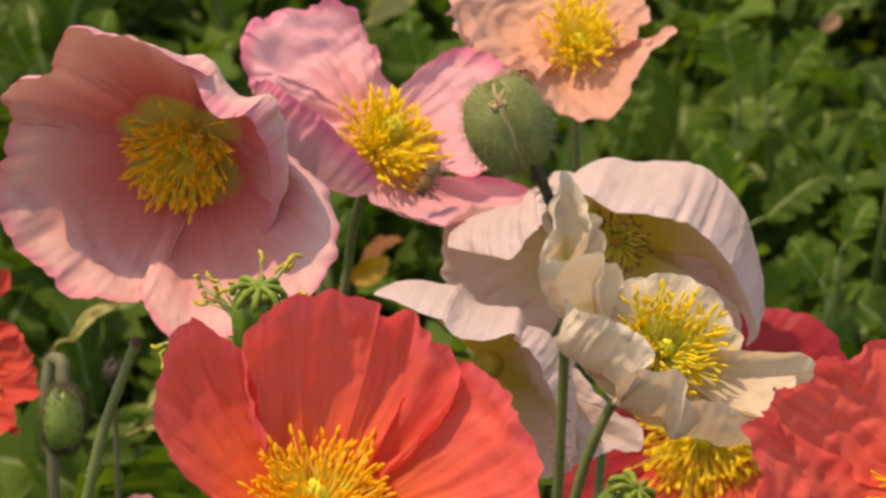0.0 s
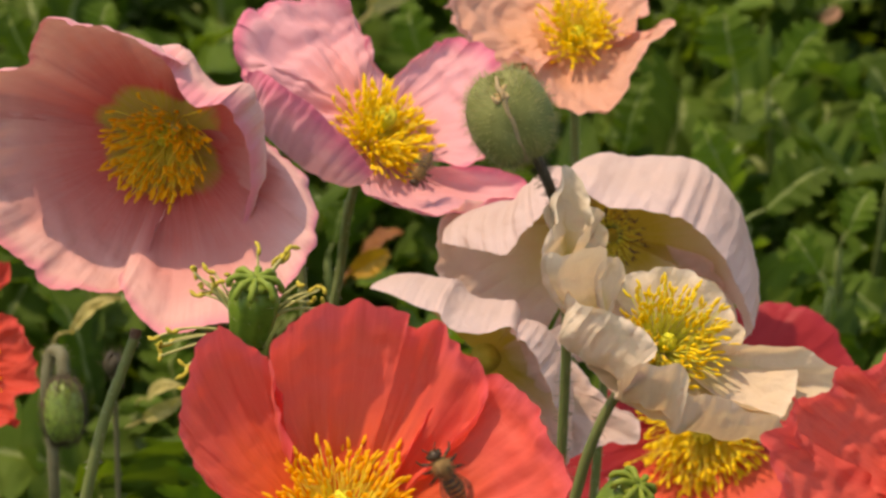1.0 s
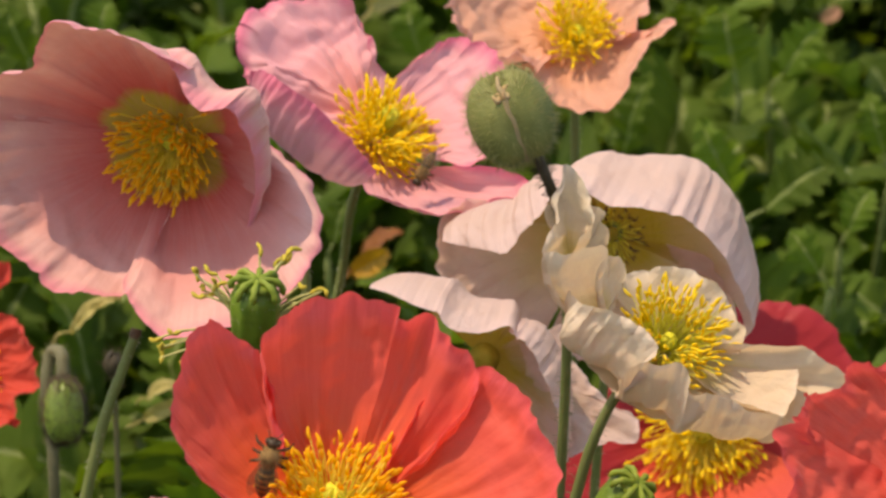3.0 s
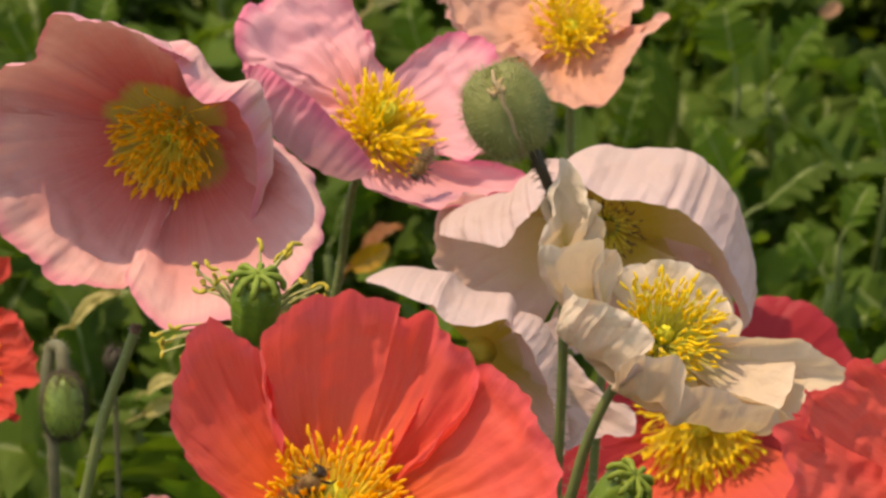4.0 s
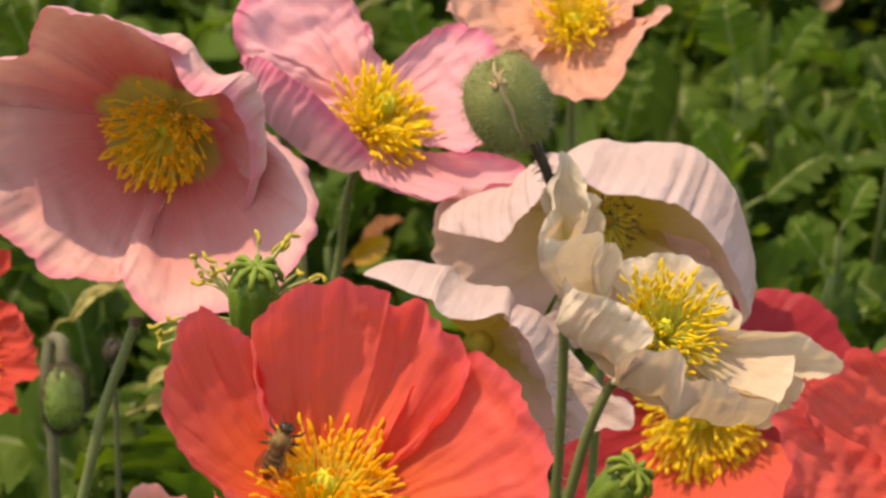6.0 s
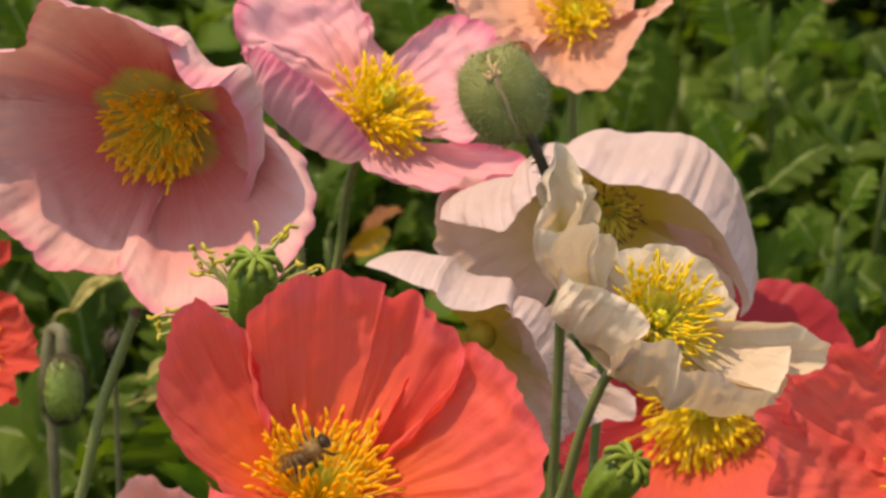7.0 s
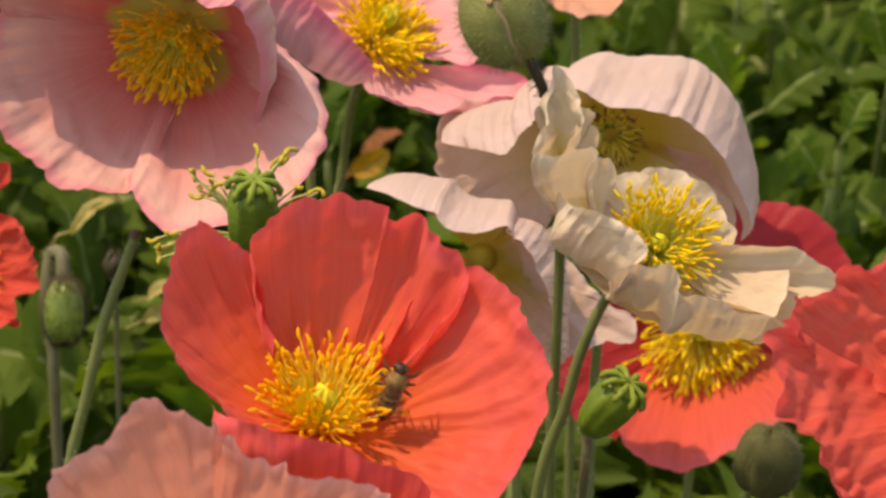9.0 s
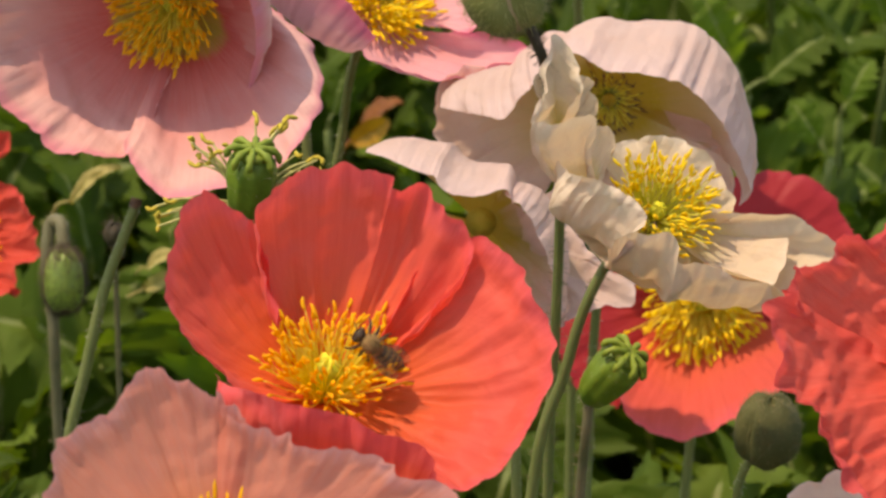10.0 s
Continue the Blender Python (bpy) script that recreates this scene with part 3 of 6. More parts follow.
petal(rose_poppy_head, ROSE, [(-4.94, 0.8, 1.61), (-5.1, -0.08, 1.61), (-5.26, -1.37, 1.61), (-4.78, -2.82, 1.61), (-3.89, -3.75, 1.61), (-2.45, -4.39, 1.77), (-1.4, -4.34, 1.61), (-0.55, -3.54, 1.29), (-0.16, -2.65, 0.97)], cup=(0.5, 0.0, 0.9, 0.45), crumple=0.02, facet=0.06, nick=0.12, frill=0.09, seed=2)
petal(rose_poppy_head, ROSE, [(-1.29, -3.94, 1.77), (-1.08, -4.5, 2.57), (-0.03, -5.5, 3.46), (1.25, -5.26, 3.62), (2.86, -4.91, 3.3), (3.91, -3.7, 2.57), (4.3, -2.57, 1.93), (4.15, -1.53, 1.29), (3.19, -0.4, 0.64), (2.22, 0.4, 0)], belly=(0, 0, 1.61), cup=(0.45, -0.2, 0.9, 0.3), crumple=0.02, facet=0.06, nick=0.09, seed=3)
petal(rose_poppy_head, ROSE, [(-0.27, 2.2, 2.73), (0.29, 1.85, 3.7), (0.61, 1.21, 4.18), (1.09, 0.72, 4.26), (1.82, 0.76, 4.1), (2.19, 0.24, 3.7), (2.46, -0.56, 2.9), (2.38, -1.69, 1.93), (2.06, -3.14, 0.97)], belly=(0.97, 1.21, 0.64), cup=(0.6, 0.0, 1.15, 0.7), fold=0.06, crumple=0.02, facet=0.06, seed=4)
stamens(rose_poppy_head, [FILAMENT, ANTHER], 270, 1.6, 62, seed=1, ring=0.6, thick=0.042, inner=0.05, lean=(-0.28, -0.62, 0), tip=0.2, knob=1.2)
ovary(rose_poppy_head, [OVARY, STIGMA], 0.3, 0.4)
stem(rose_poppy, [(-0.0406, 1.1013, 0), (-0.0395, 1.112, 0.3136), (-0.0432, 1.122, 0.3560), (-0.0468, 1.127, 0.3760), (-0.0505, 1.127, 0.3880), (-0.0562, 1.1226, 0.3895), (-0.0689, 1.115, 0.3860), (-0.0776, 1.1037, 0.3837)], [0.00185, 0.00158, 0.00145, 0.00145], STEM, PALE_HAIR, 1, 300, 0.0012)

# pink poppy with crumpled petals and a golden centre
pink_poppy = thing('poppy', (-0.0399, 1.1484, 0), 'pink poppy with crumpled petals and a golden centre', 'poppy', 'poppies of the bed')
pink_poppy_head = Head(pink_poppy, (-0.0208, 1.1489, 0.3661), (0.5, 0.52, 0.7))
petal(pink_poppy_head, PINK, [(-1.17, -1.01, 1.17), (-2.35, 0.42, 1.01), (-3.94, 1.59, 0.34), (-4.14, 2.51, -0.34), (-3.69, 3.47, -1.01), (-2.68, 3.9, -1.34), (-1.68, 4.14, -1.51), (-0.8, 3.6, -1.51), (-0.17, 2.6, -1.34), (0.37, 1.42, -0.67)], fold=0.3, frill=0.16, pleat=0.38, crumple=0.03, wrinkle=1.4, facet=0.24, nick=0.14, seed=11)
petal(pink_poppy_head, PINK, [(0.37, 1.46, -0.67), (1.34, 2.4, -1.01), (2.18, 2.73, -1.01), (3.18, 2.6, -0.67), (3.94, 1.93, 0), (4.06, 0.84, 0.67), (3.69, -0.34, 1.01), (3.18, -0.89, 1.17), (2.01, -1.06, 1.01)], fold=0.18, pleat=0.05, crumple=0.03, wrinkle=1.4, facet=0.1, seed=12)
petal(pink_poppy_head, PINK, [(-0.6, -1.43, 1.68), (0.08, -2.0, 2.5), (0.79, -2.34, 3.0), (1.44, -2.47, 3.18), (2.34, -2.47, 3.2), (3.32, -2.25, 3.0), (4.51, -1.84, 2.5), (4.4, -1.55, 2.3), (3.91, -1.34, 2.1), (3.01, -1.1, 1.6), (2.35, -1.06, 1.3)], cup=(0.4, -0.1, 0.9, 0.4), fold=0.1, pleat=0.02, crumple=0.03, wrinkle=1.4, facet=0.08, nick=0.07, seed=13)
petal(pink_poppy_head, PINK, [(-3.57, 1.55, 3.8), (-3.09, 1.52, 4.6), (-2.44, 1.03, 5.4), (-1.42, 0.35, 5.7), (-0.6, -0.58, 5.19), (0.07, -1.33, 4.36)], belly=(-1.17, -1.17, -1.01), cup=(0.5, 0.0, 0.9, 0.5), fold=0.12, pleat=0.02, crumple=0.01, wrinkle=1.4, facet=0.05, nick=0.05, frill=0.02, seed=14)
stamens(pink_poppy_head, [FILAMENT, YELLOW_ANTHER], 340, 1.55, 66, seed=2, ring=0.42, thick=0.042, root=(-0.05, -0.45, 0.1), inner=0.1, tip=0.2, knob=1.25)
ovary(pink_poppy_head, [OVARY, STIGMA], 0.3, 0.95)
stem(pink_poppy, [(-0.0399, 1.1484, 0), (-0.0341, 1.1487, 0.3019), (-0.0313, 1.1489, 0.3207), (-0.0285, 1.1485, 0.3414), (-0.0229, 1.151, 0.3587), (-0.0208, 1.1497, 0.3657)], [0.00172, 0.00145, 0.00132], STEM, PALE_HAIR, 2, 300, 0.0012)

# pale peach poppy with crinkled petals and a yellow centre
peach_poppy = thing('poppy', (0.0419, 1.2331, 0), 'pale peach poppy with crinkled petals and a yellow centre', 'poppy', 'poppies of the bed')
peach_poppy_head = Head(peach_poppy, (0.0407, 1.2345, 0.3603), (0.05, 0.45, 0.85))
petal(peach_poppy_head, PEACH, [(-0.21, 2.94, -1.43), (-2.37, 2.58, -0.71), (-3.87, 1.69, 0.36), (-4.18, 0.88, 1.07), (-3.88, 0.13, 1.8), (-3.44, -0.42, 2.3), (-2.39, -0.64, 2.6), (-1.25, -0.87, 2.3)], fold=0.2, frill=0.22, pleat=0.03, crumple=0.06, wrinkle=1.6, facet=0.34, broad=0.8, nick=0.12, seed=21)
petal(peach_poppy_head, PEACH, [(-0.21, 2.94, -1.43), (1.21, 2.94, -1.07), (2.19, 1.69, -0.36), (2.28, 0.8, 0.36), (1.75, -0.09, 1.07)], fold=0.16, pleat=0.03, crumple=0.03, wrinkle=1.6, facet=0.2, seed=22)
petal(peach_poppy_head, PEACH, [(-1.93, -0.79, 1.96), (-1.2, -1.68, 2.67), (-0.52, -2.37, 3.03), (0.28, -2.38, 3.21), (1.23, -1.99, 3.03), (1.7, -1.24, 2.67), (2.18, -0.37, 1.96), (2.84, 0.44, 1.43), (2.54, 0.49, 1.07), (1.99, -0.17, 0.89)], cup=(0.4, -0.1, 0.9, 0.4), fold=0.14, frill=0.1, pleat=0.03, crumple=0.03, wrinkle=1.6, facet=0.15, broad=0.9, nick=0.07, seed=23)
stamens(peach_poppy_head, [FILAMENT, YELLOW_ANTHER], 230, 1.3, 64, seed=3, ring=0.35, inner=0.1, thick=0.042, tip=0.22, knob=1.3)
ovary(peach_poppy_head, [OVARY, STIGMA], 0.24, 0.5)
stem(peach_poppy, [(0.0419, 1.2331, 0), (0.041, 1.2347, 0.3085), (0.0405, 1.2354, 0.3454), (0.0407, 1.2353, 0.36)], [0.00172, 0.00145, 0.00132], STEM, PALE_HAIR, 3, 300, 0.0012)

# blush-white poppy nodding under its hooded petals
blush_poppy = thing('poppy', (0.042, 1.1152, 0), 'blush-white poppy nodding under its hooded petals', 'poppy', 'poppies of the bed')
blush_poppy_head = Head(blush_poppy, (0.048, 1.1176, 0.3463), (0, -0.25, 1))
petal(blush_poppy_head, BLUSH, [(2.7, -0.66, 0.33), (3.25, -1.72, 0.66), (3.64, -2.75, 0.99), (3.13, -3.56, 1.32), (1.72, -3.92, 1.48), (-0.25, -3.95, 1.48), (-1.9, -3.3, 1.48)], cup=(0.5, -0.3, 0.95, 0.3), fold=0.0, frill=0.012, pleat=0.0, crumple=0.0, ragged=0.014, facet=0.11, nick=0.1, seed=31)
petal(blush_poppy_head, BLUSH, [(-2.23, -3.63, 1.32), (-3.55, -2.97, 1.32), (-4.53, -1.98, 1.32), (-5.14, -0.99, 1.32), (-5.06, 0, 1.32), (-4.2, 0.99, 0.66)], cup=(0.5, -0.3, 0.95, 0.3), fold=0.0, frill=0.012, pleat=0.0, crumple=0.0, ragged=0.014, facet=0.11, nick=0.08, seed=32)
petal(blush_poppy_head, BLUSH, [(-1.91, 1.15, 3.3), (-1.19, 1.26, 3.9), (-0.64, 1.0, 4.12), (-0.09, 0.71, 4.25), (0.47, 0.68, 4.29), (1.18, 0.57, 4.29), (1.86, 0.39, 4.2), (2.47, -0.08, 4.0), (3.08, -0.75, 3.7), (3.55, -1.59, 3.2), (3.85, -2.35, 2.6), (3.95, -2.8, 2.2), (3.71, -3.13, 1.9)], belly=(1.6, 2.4, -0.16), cup=(0.6, 0.0, 1.0, 0.4), fold=0.0, frill=0.02, pleat=0.0, crumple=0.008, ragged=0.014, facet=0.055, wrinkle=1.6, nick=0.11, broad=0.7, seed=33)
petal(blush_poppy_head, BLUSH, [(-4.95, -0.25, 1.81), (-4.34, -0.41, 2.47), (-3.71, -0.53, 2.97), (-3.13, -0.63, 3.22), (-2.8, -0.08, 3.38), (-2.23, 0.41, 3.46), (-1.81, 0.91, 3.46), (-1.24, 1.24, 3.46)], belly=(-0.41, 2.0, 0.16), cup=(0.6, 0.0, 1.0, 0.4), fold=0.0, frill=0.02, pleat=0.0, crumple=0.008, ragged=0.014, facet=0.055, wrinkle=1.6, nick=0.1, broad=0.7, seed=34)
stamens(blush_poppy_head, [LEMON_FILAMENT, CUT], 90, 0.85, 65, seed=4, ring=0.3, thick=0.035, knob=0.7)
ovary(blush_poppy_head, [OLIVE, OLIVE], 0.22, 0.35)
stem(blush_poppy, [(0.042, 1.1152, 0), (0.044, 1.1164, 0.2417), (0.045, 1.117, 0.2684), (0.0464, 1.1173, 0.291), (0.0494, 1.124, 0.325), (0.0492, 1.1252, 0.3392), (0.048, 1.1184, 0.346)], [0.00172, 0.00145, 0.00132], STEM, PALE_HAIR, 4, 300, 0.0012)

# blush-white poppy with a folded rim hanging sideways
blush_poppy_low = thing('poppy', (0.0249, 1.0588, 0), 'blush-white poppy with a folded rim hanging sideways', 'poppy', 'poppies of the bed')
blush_poppy_low_head = Head(blush_poppy_low, (0.0105, 1.0664, 0.3312), (-0.1, -0.2, 1))
petal(blush_poppy_low_head, BLUSH, [(1.44, 0.96, 0), (1.75, -0.32, 0.48), (2.39, -1.6, 0.8), (2.39, -2.87, 0.96), (0.8, -3.03, 1.28), (-0.8, -2.23, 1.28), (-1.75, -0.96, 1.28), (-2.39, 0.32, 0.96)], cup=(0.5, -0.3, 0.95, 0.3), fold=0.0, frill=0.012, pleat=0.0, crumple=0.0, ragged=0.014, facet=0.11, nick=0.08, seed=41)
petal(blush_poppy_low_head, BLUSH, [(-3.32, 2.02, 1.44), (-2.52, 1.75, 2.23), (-1.89, 1.47, 2.7), (-1.35, 1.35, 2.95), (-1.14, 1.01, 3.05), (-0.8, 0.82, 3.15), (0.13, 0.81, 3.1), (0.64, 0.91, 3.03), (0.88, 0.54, 3.03)], belly=(0.48, 1.55, -0.32), cup=(0.6, 0.0, 1.0, 0.4), fold=0.0, frill=0.02, pleat=0.0, crumple=0.008, ragged=0.014, facet=0.055, wrinkle=1.6, nick=0.11, broad=0.7, seed=42)
petal(blush_poppy_low_head, BLUSH, [(0.64, 0.83, 3.03), (1.2, 0.32, 3.03), (1.6, -0.48, 2.87), (1.99, -1.44, 2.39), (2.23, -2.71, 1.75)], belly=(1.12, 0.96, -0.32), cup=(0.6, 0.0, 1.0, 0.4), fold=0.0, frill=0.03, pleat=0.0, crumple=0.008, ragged=0.014, facet=0.055, wrinkle=1.6, nick=0.11, broad=0.7, seed=43)
petal(blush_poppy_low_head, BLUSH, [(2.15, 0.96, -0.32), (2.71, -0.32, -0.16), (3.59, -1.28, 0), (4.5, -1.83, 0.16), (4.34, -2.36, 0.32), (3.35, -2.47, 0.48), (2.39, -2.87, 0.64)], fold=0.12, frill=0.08, pleat=0.0, crumple=0.0, ragged=0.014, facet=0.15, nick=0.12, seed=44)
v, f = lathe(blush_poppy_low_head.m @ along_pose((0, 0, 0), blush_poppy_low_head.axis), [(0.0036, -0.0005), (0.0044, 0.0), (0.0004, 0.0004)], 24)
part('receptacle', smooth_mesh('receptacle', v, f, [OLIVE]), blush_poppy_low)
stem(blush_poppy_low, [(0.0249, 1.0588, 0), (0.0196, 1.0661, 0.2917), (0.017, 1.0696, 0.3153), (0.0116, 1.0722, 0.3266)], [0.00172, 0.00145, 0.00132], STEM, PALE_HAIR, 5, 300, 0.0012)

# cream-white poppy with curled ruffled petals and lemon stamens
cream_poppy = thing('poppy', (0.013, 0.9942, 0), 'cream-white poppy with curled ruffled petals and lemon stamens', 'poppy', 'poppies of the bed')
cream_poppy_head = Head(cream_poppy, (0.0567, 0.996, 0.3695), (0.2, 0.35, 0.9))
petal(cream_poppy_head, CREAM, [(-1.41, 1.49, 0), (-1.04, 1.96, -0.3), (-0.45, 2.11, -0.45), (0.52, 2.08, -0.45), (1.34, 1.71, -0.3), (1.71, 1.04, -0.15), (2.23, 0.3, 0.15), (2.01, -0.15, 0.45)], fold=0.1, frill=0.12, pleat=0.0, crumple=0.015, wrinkle=1.5, facet=0.12, nick=0.12, seed=51)
petal(cream_poppy_head, CREAM, [(1.42, 0.18, 0.3), (2.26, 0.05, 0.6), (3.43, 0.03, 0.85), (3.86, -0.04, 0.9), (4.33, -0.43, 1.0), (5.31, -0.97, 1.2), (4.97, -1.4, 1.4), (4.65, -2.13, 1.6), (4.49, -2.56, 1.75), (4.2, -2.52, 1.75), (3.62, -2.34, 1.7), (3.29, -1.95, 1.65), (2.48, -1.64, 1.65), (1.75, -1.35, 1.65)], cup=(0.4, 0.0, 0.8, 0.3), fold=0.1, pleat=0.0, crumple=0.015, wrinkle=1.5, facet=0.08, nick=0.07, seed=52)
petal(cream_poppy_head, CREAM, [(-3.15, 2.05, 1.2), (-3.2, 2.6, 1.3), (-2.91, 3.14, 1.45), (-2.73, 3.7, 1.3), (-2.72, 4.41, 1.0), (-2.58, 4.75, 0.8), (-2.3, 4.56, 0.8), (-2.01, 4.18, 0.9), (-1.87, 3.73, 1.1), (-1.86, 3.35, 1.3), (-2.06, 3.02, 1.4), (-2.35, 2.85, 1.45)], root=(-2.46, 1.81, 0.3), belly=(-0.1, 0, 0.55), fold=0.12, frill=0.1, pleat=0.0, crumple=0.015, wrinkle=1.5, facet=0.16, broad=0.9, nick=0.05, ragged=0.012, seed=53)
petal(cream_poppy_head, CREAM, [(-3.03, 2.97, 0.5), (-3.24, 3.3, 0.4), (-3.21, 3.62, 0.3), (-3.03, 3.86, 0.2), (-2.67, 4.04, 0.1)], root=(-2.46, 2.53, 0.1), belly=(0, 0, 0.2), fold=0.08, frill=0.12, pleat=0.0, crumple=0.02, wrinkle=1.5, facet=0.12, n=64, rows=36, seed=58)
petal(cream_poppy_head, CREAM, [(-2.11, 3.86, 0.2), (-1.69, 3.71, 0.1), (-1.53, 3.54, -0.0), (-1.65, 3.39, -0.0), (-1.41, 3.15, -0.0), (-1.45, 2.76, 0.1), (-1.78, 2.55, 0.2)], root=(-2.46, 1.93, -0.0), fold=0.06, frill=0.06, pleat=0.0, crumple=0.02, wrinkle=1.5, facet=0.08, n=64, rows=36, seed=59)
petal(cream_poppy_head, CREAM, [(-1.65, 2.58, 0.7), (-1.23, 2.38, 0.6), (-0.99, 2.02, 0.5), (-1.01, 1.61, 0.4), (-1.25, 1.07, 0.3)], root=(-1.87, 0.45, 0.3), fold=0.06, frill=0.05, pleat=0.0, crumple=0.02, wrinkle=1.5, facet=0.08, n=64, rows=36, seed=60)
petal(cream_poppy_head, CREAM, [(-2.5, 0.78, 1.04), (-2.94, 1.5, 1.49), (-3.24, 2.3, 1.93), (-3.1, 2.49, 2.2), (-2.7, 2.38, 2.5), (-2.21, 2.58, 2.5), (-1.68, 2.68, 2.3), (-1.6, 2.38, 1.9), (-1.7, 1.64, 1.3), (-1.56, 0.97, 0.74)], root=(-0.89, 0.3, 0), belly=(-0.6, -0.15, 0.6), fold=0.05, frill=0.04, pleat=0.0, crumple=0.015, wrinkle=1.5, facet=0.06, nick=0.06, seed=54)
petal(cream_poppy_head, CREAM, [(-2.46, 1.19, 0.6), (-2.23, 0, 1.19), (-1.34, -1.19, 1.49), (-0.22, -1.82, 1.64), (1.12, -2.05, 1.64), (2.46, -2.01, 1.49), (3.27, -1.34, 1.19), (3.5, -0.6, 0.74)], fold=0.08, pleat=0.0, crumple=0.015, wrinkle=1.5, facet=0.1, seed=55)
petal(cream_poppy_head, CREAM, [(-2.68, 1.49, 1.49), (-2.31, 1.16, 2.23), (-1.41, 0.97, 2.83), (-0.6, 0.52, 3.12), (-0.28, 0, 3.27), (-0.7, -0.6, 3.12), (-0.97, -0.82, 2.83)], belly=(-1.49, -1.26, -0.15), cup=(0.5, 0.0, 0.9, 0.4), fold=0.0, frill=0.04, pleat=0.0, crumple=0.0, ragged=0.014, wrinkle=1.5, facet=0.15, nick=0.1, seed=56)
petal(cream_poppy_head, CREAM, [(-1.31, -0.84, 2.83), (-1.1, -0.53, 3.1), (-0.65, -0.29, 3.3), (-0.36, -0.39, 3.4), (0.21, -0.36, 3.42), (0.39, -0.72, 3.42), (0.47, -1.11, 3.4), (0.94, -1.15, 3.35), (1.68, -1.3, 3.1), (2.01, -1.55, 2.9), (2.91, -1.75, 2.53), (2.99, -2.11, 2.23)], belly=(0, -1.71, -0.15), cup=(0.5, 0.0, 0.9, 0.4), fold=0.0, frill=0.04, pleat=0.0, crumple=0.015, ragged=0.016, wrinkle=1.5, facet=0.1, nick=0.07, seed=57)
stamens(cream_poppy_head, [LEMON_FILAMENT, LEMON_ANTHER], 290, 1.3, 60, seed=6, ring=0.62, thick=0.036, knob=1.25, inner=0.12, tip=0.24, lean=(0.05, 0.1, 0))
ovary(cream_poppy_head, [OVARY, STIGMA], 0.24, 0.6)
stem(cream_poppy, [(0.013, 0.9942, 0), (0.0269, 0.9951, 0.3001), (0.0335, 0.9955, 0.3224), (0.0378, 0.9958, 0.3394), (0.044, 0.997, 0.3539), (0.0502, 0.9968, 0.3624), (0.0567, 0.9967, 0.3691)], [0.00198, 0.00172, 0.00158, 0.00132], STEM, HAIR, 6)

# wide-open coral-red poppy with silky folded petals
coral_poppy = thing('poppy', (-0.0107, 0.9229, 0), 'wide-open coral-red poppy with silky folded petals', 'poppy', 'poppies of the bed')
coral_poppy_head = Head(coral_poppy, (-0.0305, 0.9243, 0.3577), (0.08, 0.72, 0.68))
petal(coral_poppy_head, CORAL, [(1.44, 1.85, -0.28), (2.57, 3.4, -0.56), (3.69, 3.89, -0.28), (4.75, 3.33, 0.28), (5.41, 2.42, 0.84), (5.72, 1.29, 1.41), (5.45, -0.12, 1.97), (4.61, -1.52, 2.53), (3.55, -2.26, 2.82), (2.64, -2.02, 2.96), (2.21, -1.45, 2.67)], fold=0.14, pleat=0.2, crumple=0.04, wrinkle=1.2, facet=0.07, nick=0.06, seed=61)
petal(coral_poppy_head, CORAL, [(-1.95, -0.12, 1.69), (-2.7, 0.61, 1.6), (-3.64, 1.46, 1.3), (-4.09, 2.64, 1.0), (-3.85, 3.82, 0.8), (-3.37, 4.8, 0.6), (-3.0, 4.99, 0.5), (-2.41, 4.72, 0.3), (-1.82, 4.25, 0.1), (-1.37, 3.38, 0.0)], fold=0.14, pleat=0.16, crumple=0.04, wrinkle=1.2, facet=0.07, nick=0.07, seed=62)
petal(coral_poppy_head, CORAL, [(-1.37, 1.87, 0.6), (-1.9, 3.54, 0.6), (-1.63, 4.85, 0.5), (-1.02, 5.44, 0.3), (0.29, 5.64, -0.0), (1.44, 5.47, -0.2), (1.78, 5.37, -0.25), (2.29, 5.21, -0.2), (3.11, 4.47, -0.1), (3.56, 4.03, -0.0), (3.64, 3.31, 0.1), (3.36, 2.82, 0.15), (2.85, 2.04, 0.2)], fold=0.2, pleat=0.36, crumple=0.04, wrinkle=1.2, facet=0.07, nick=0.1, seed=63)
petal(coral_poppy_head, CORAL, [(-2.61, 0.56, 1.5), (-2.32, 0.34, 2.9), (-1.74, 0.3, 4.0), (-0.81, 0.11, 4.65), (-0.16, -0.03, 4.79), (0.81, -0.28, 4.79), (1.37, -0.65, 4.79), (1.92, -0.74, 4.65), (2.44, -1.06, 4.08), (2.71, -1.94, 3.1)], belly=(-0.14, -1.13, 0.28), cup=(0.5, 0.0, 1.0, 0.35), fold=0.05, pleat=0.04, crumple=0.03, wrinkle=1.2, facet=0.09, nick=0.07, seed=64)
stamens(coral_poppy_head, [FILAMENT, ANTHER], 260, 1.85, 66, seed=7, ring=0.42, lean=(0.08, 0.2, 0), thick=0.042, inner=0.2, tip=0.17, knob=1.3)
ovary(coral_poppy_head, [OVARY, STIGMA], 0.36, 1.1)
stem(coral_poppy, [(-0.0107, 0.9229, 0), (-0.0221, 0.9237, 0.3161), (-0.0276, 0.924, 0.3404), (-0.0305, 0.9248, 0.3571)], [0.00198, 0.00172, 0.00145], STEM, HAIR, 7)

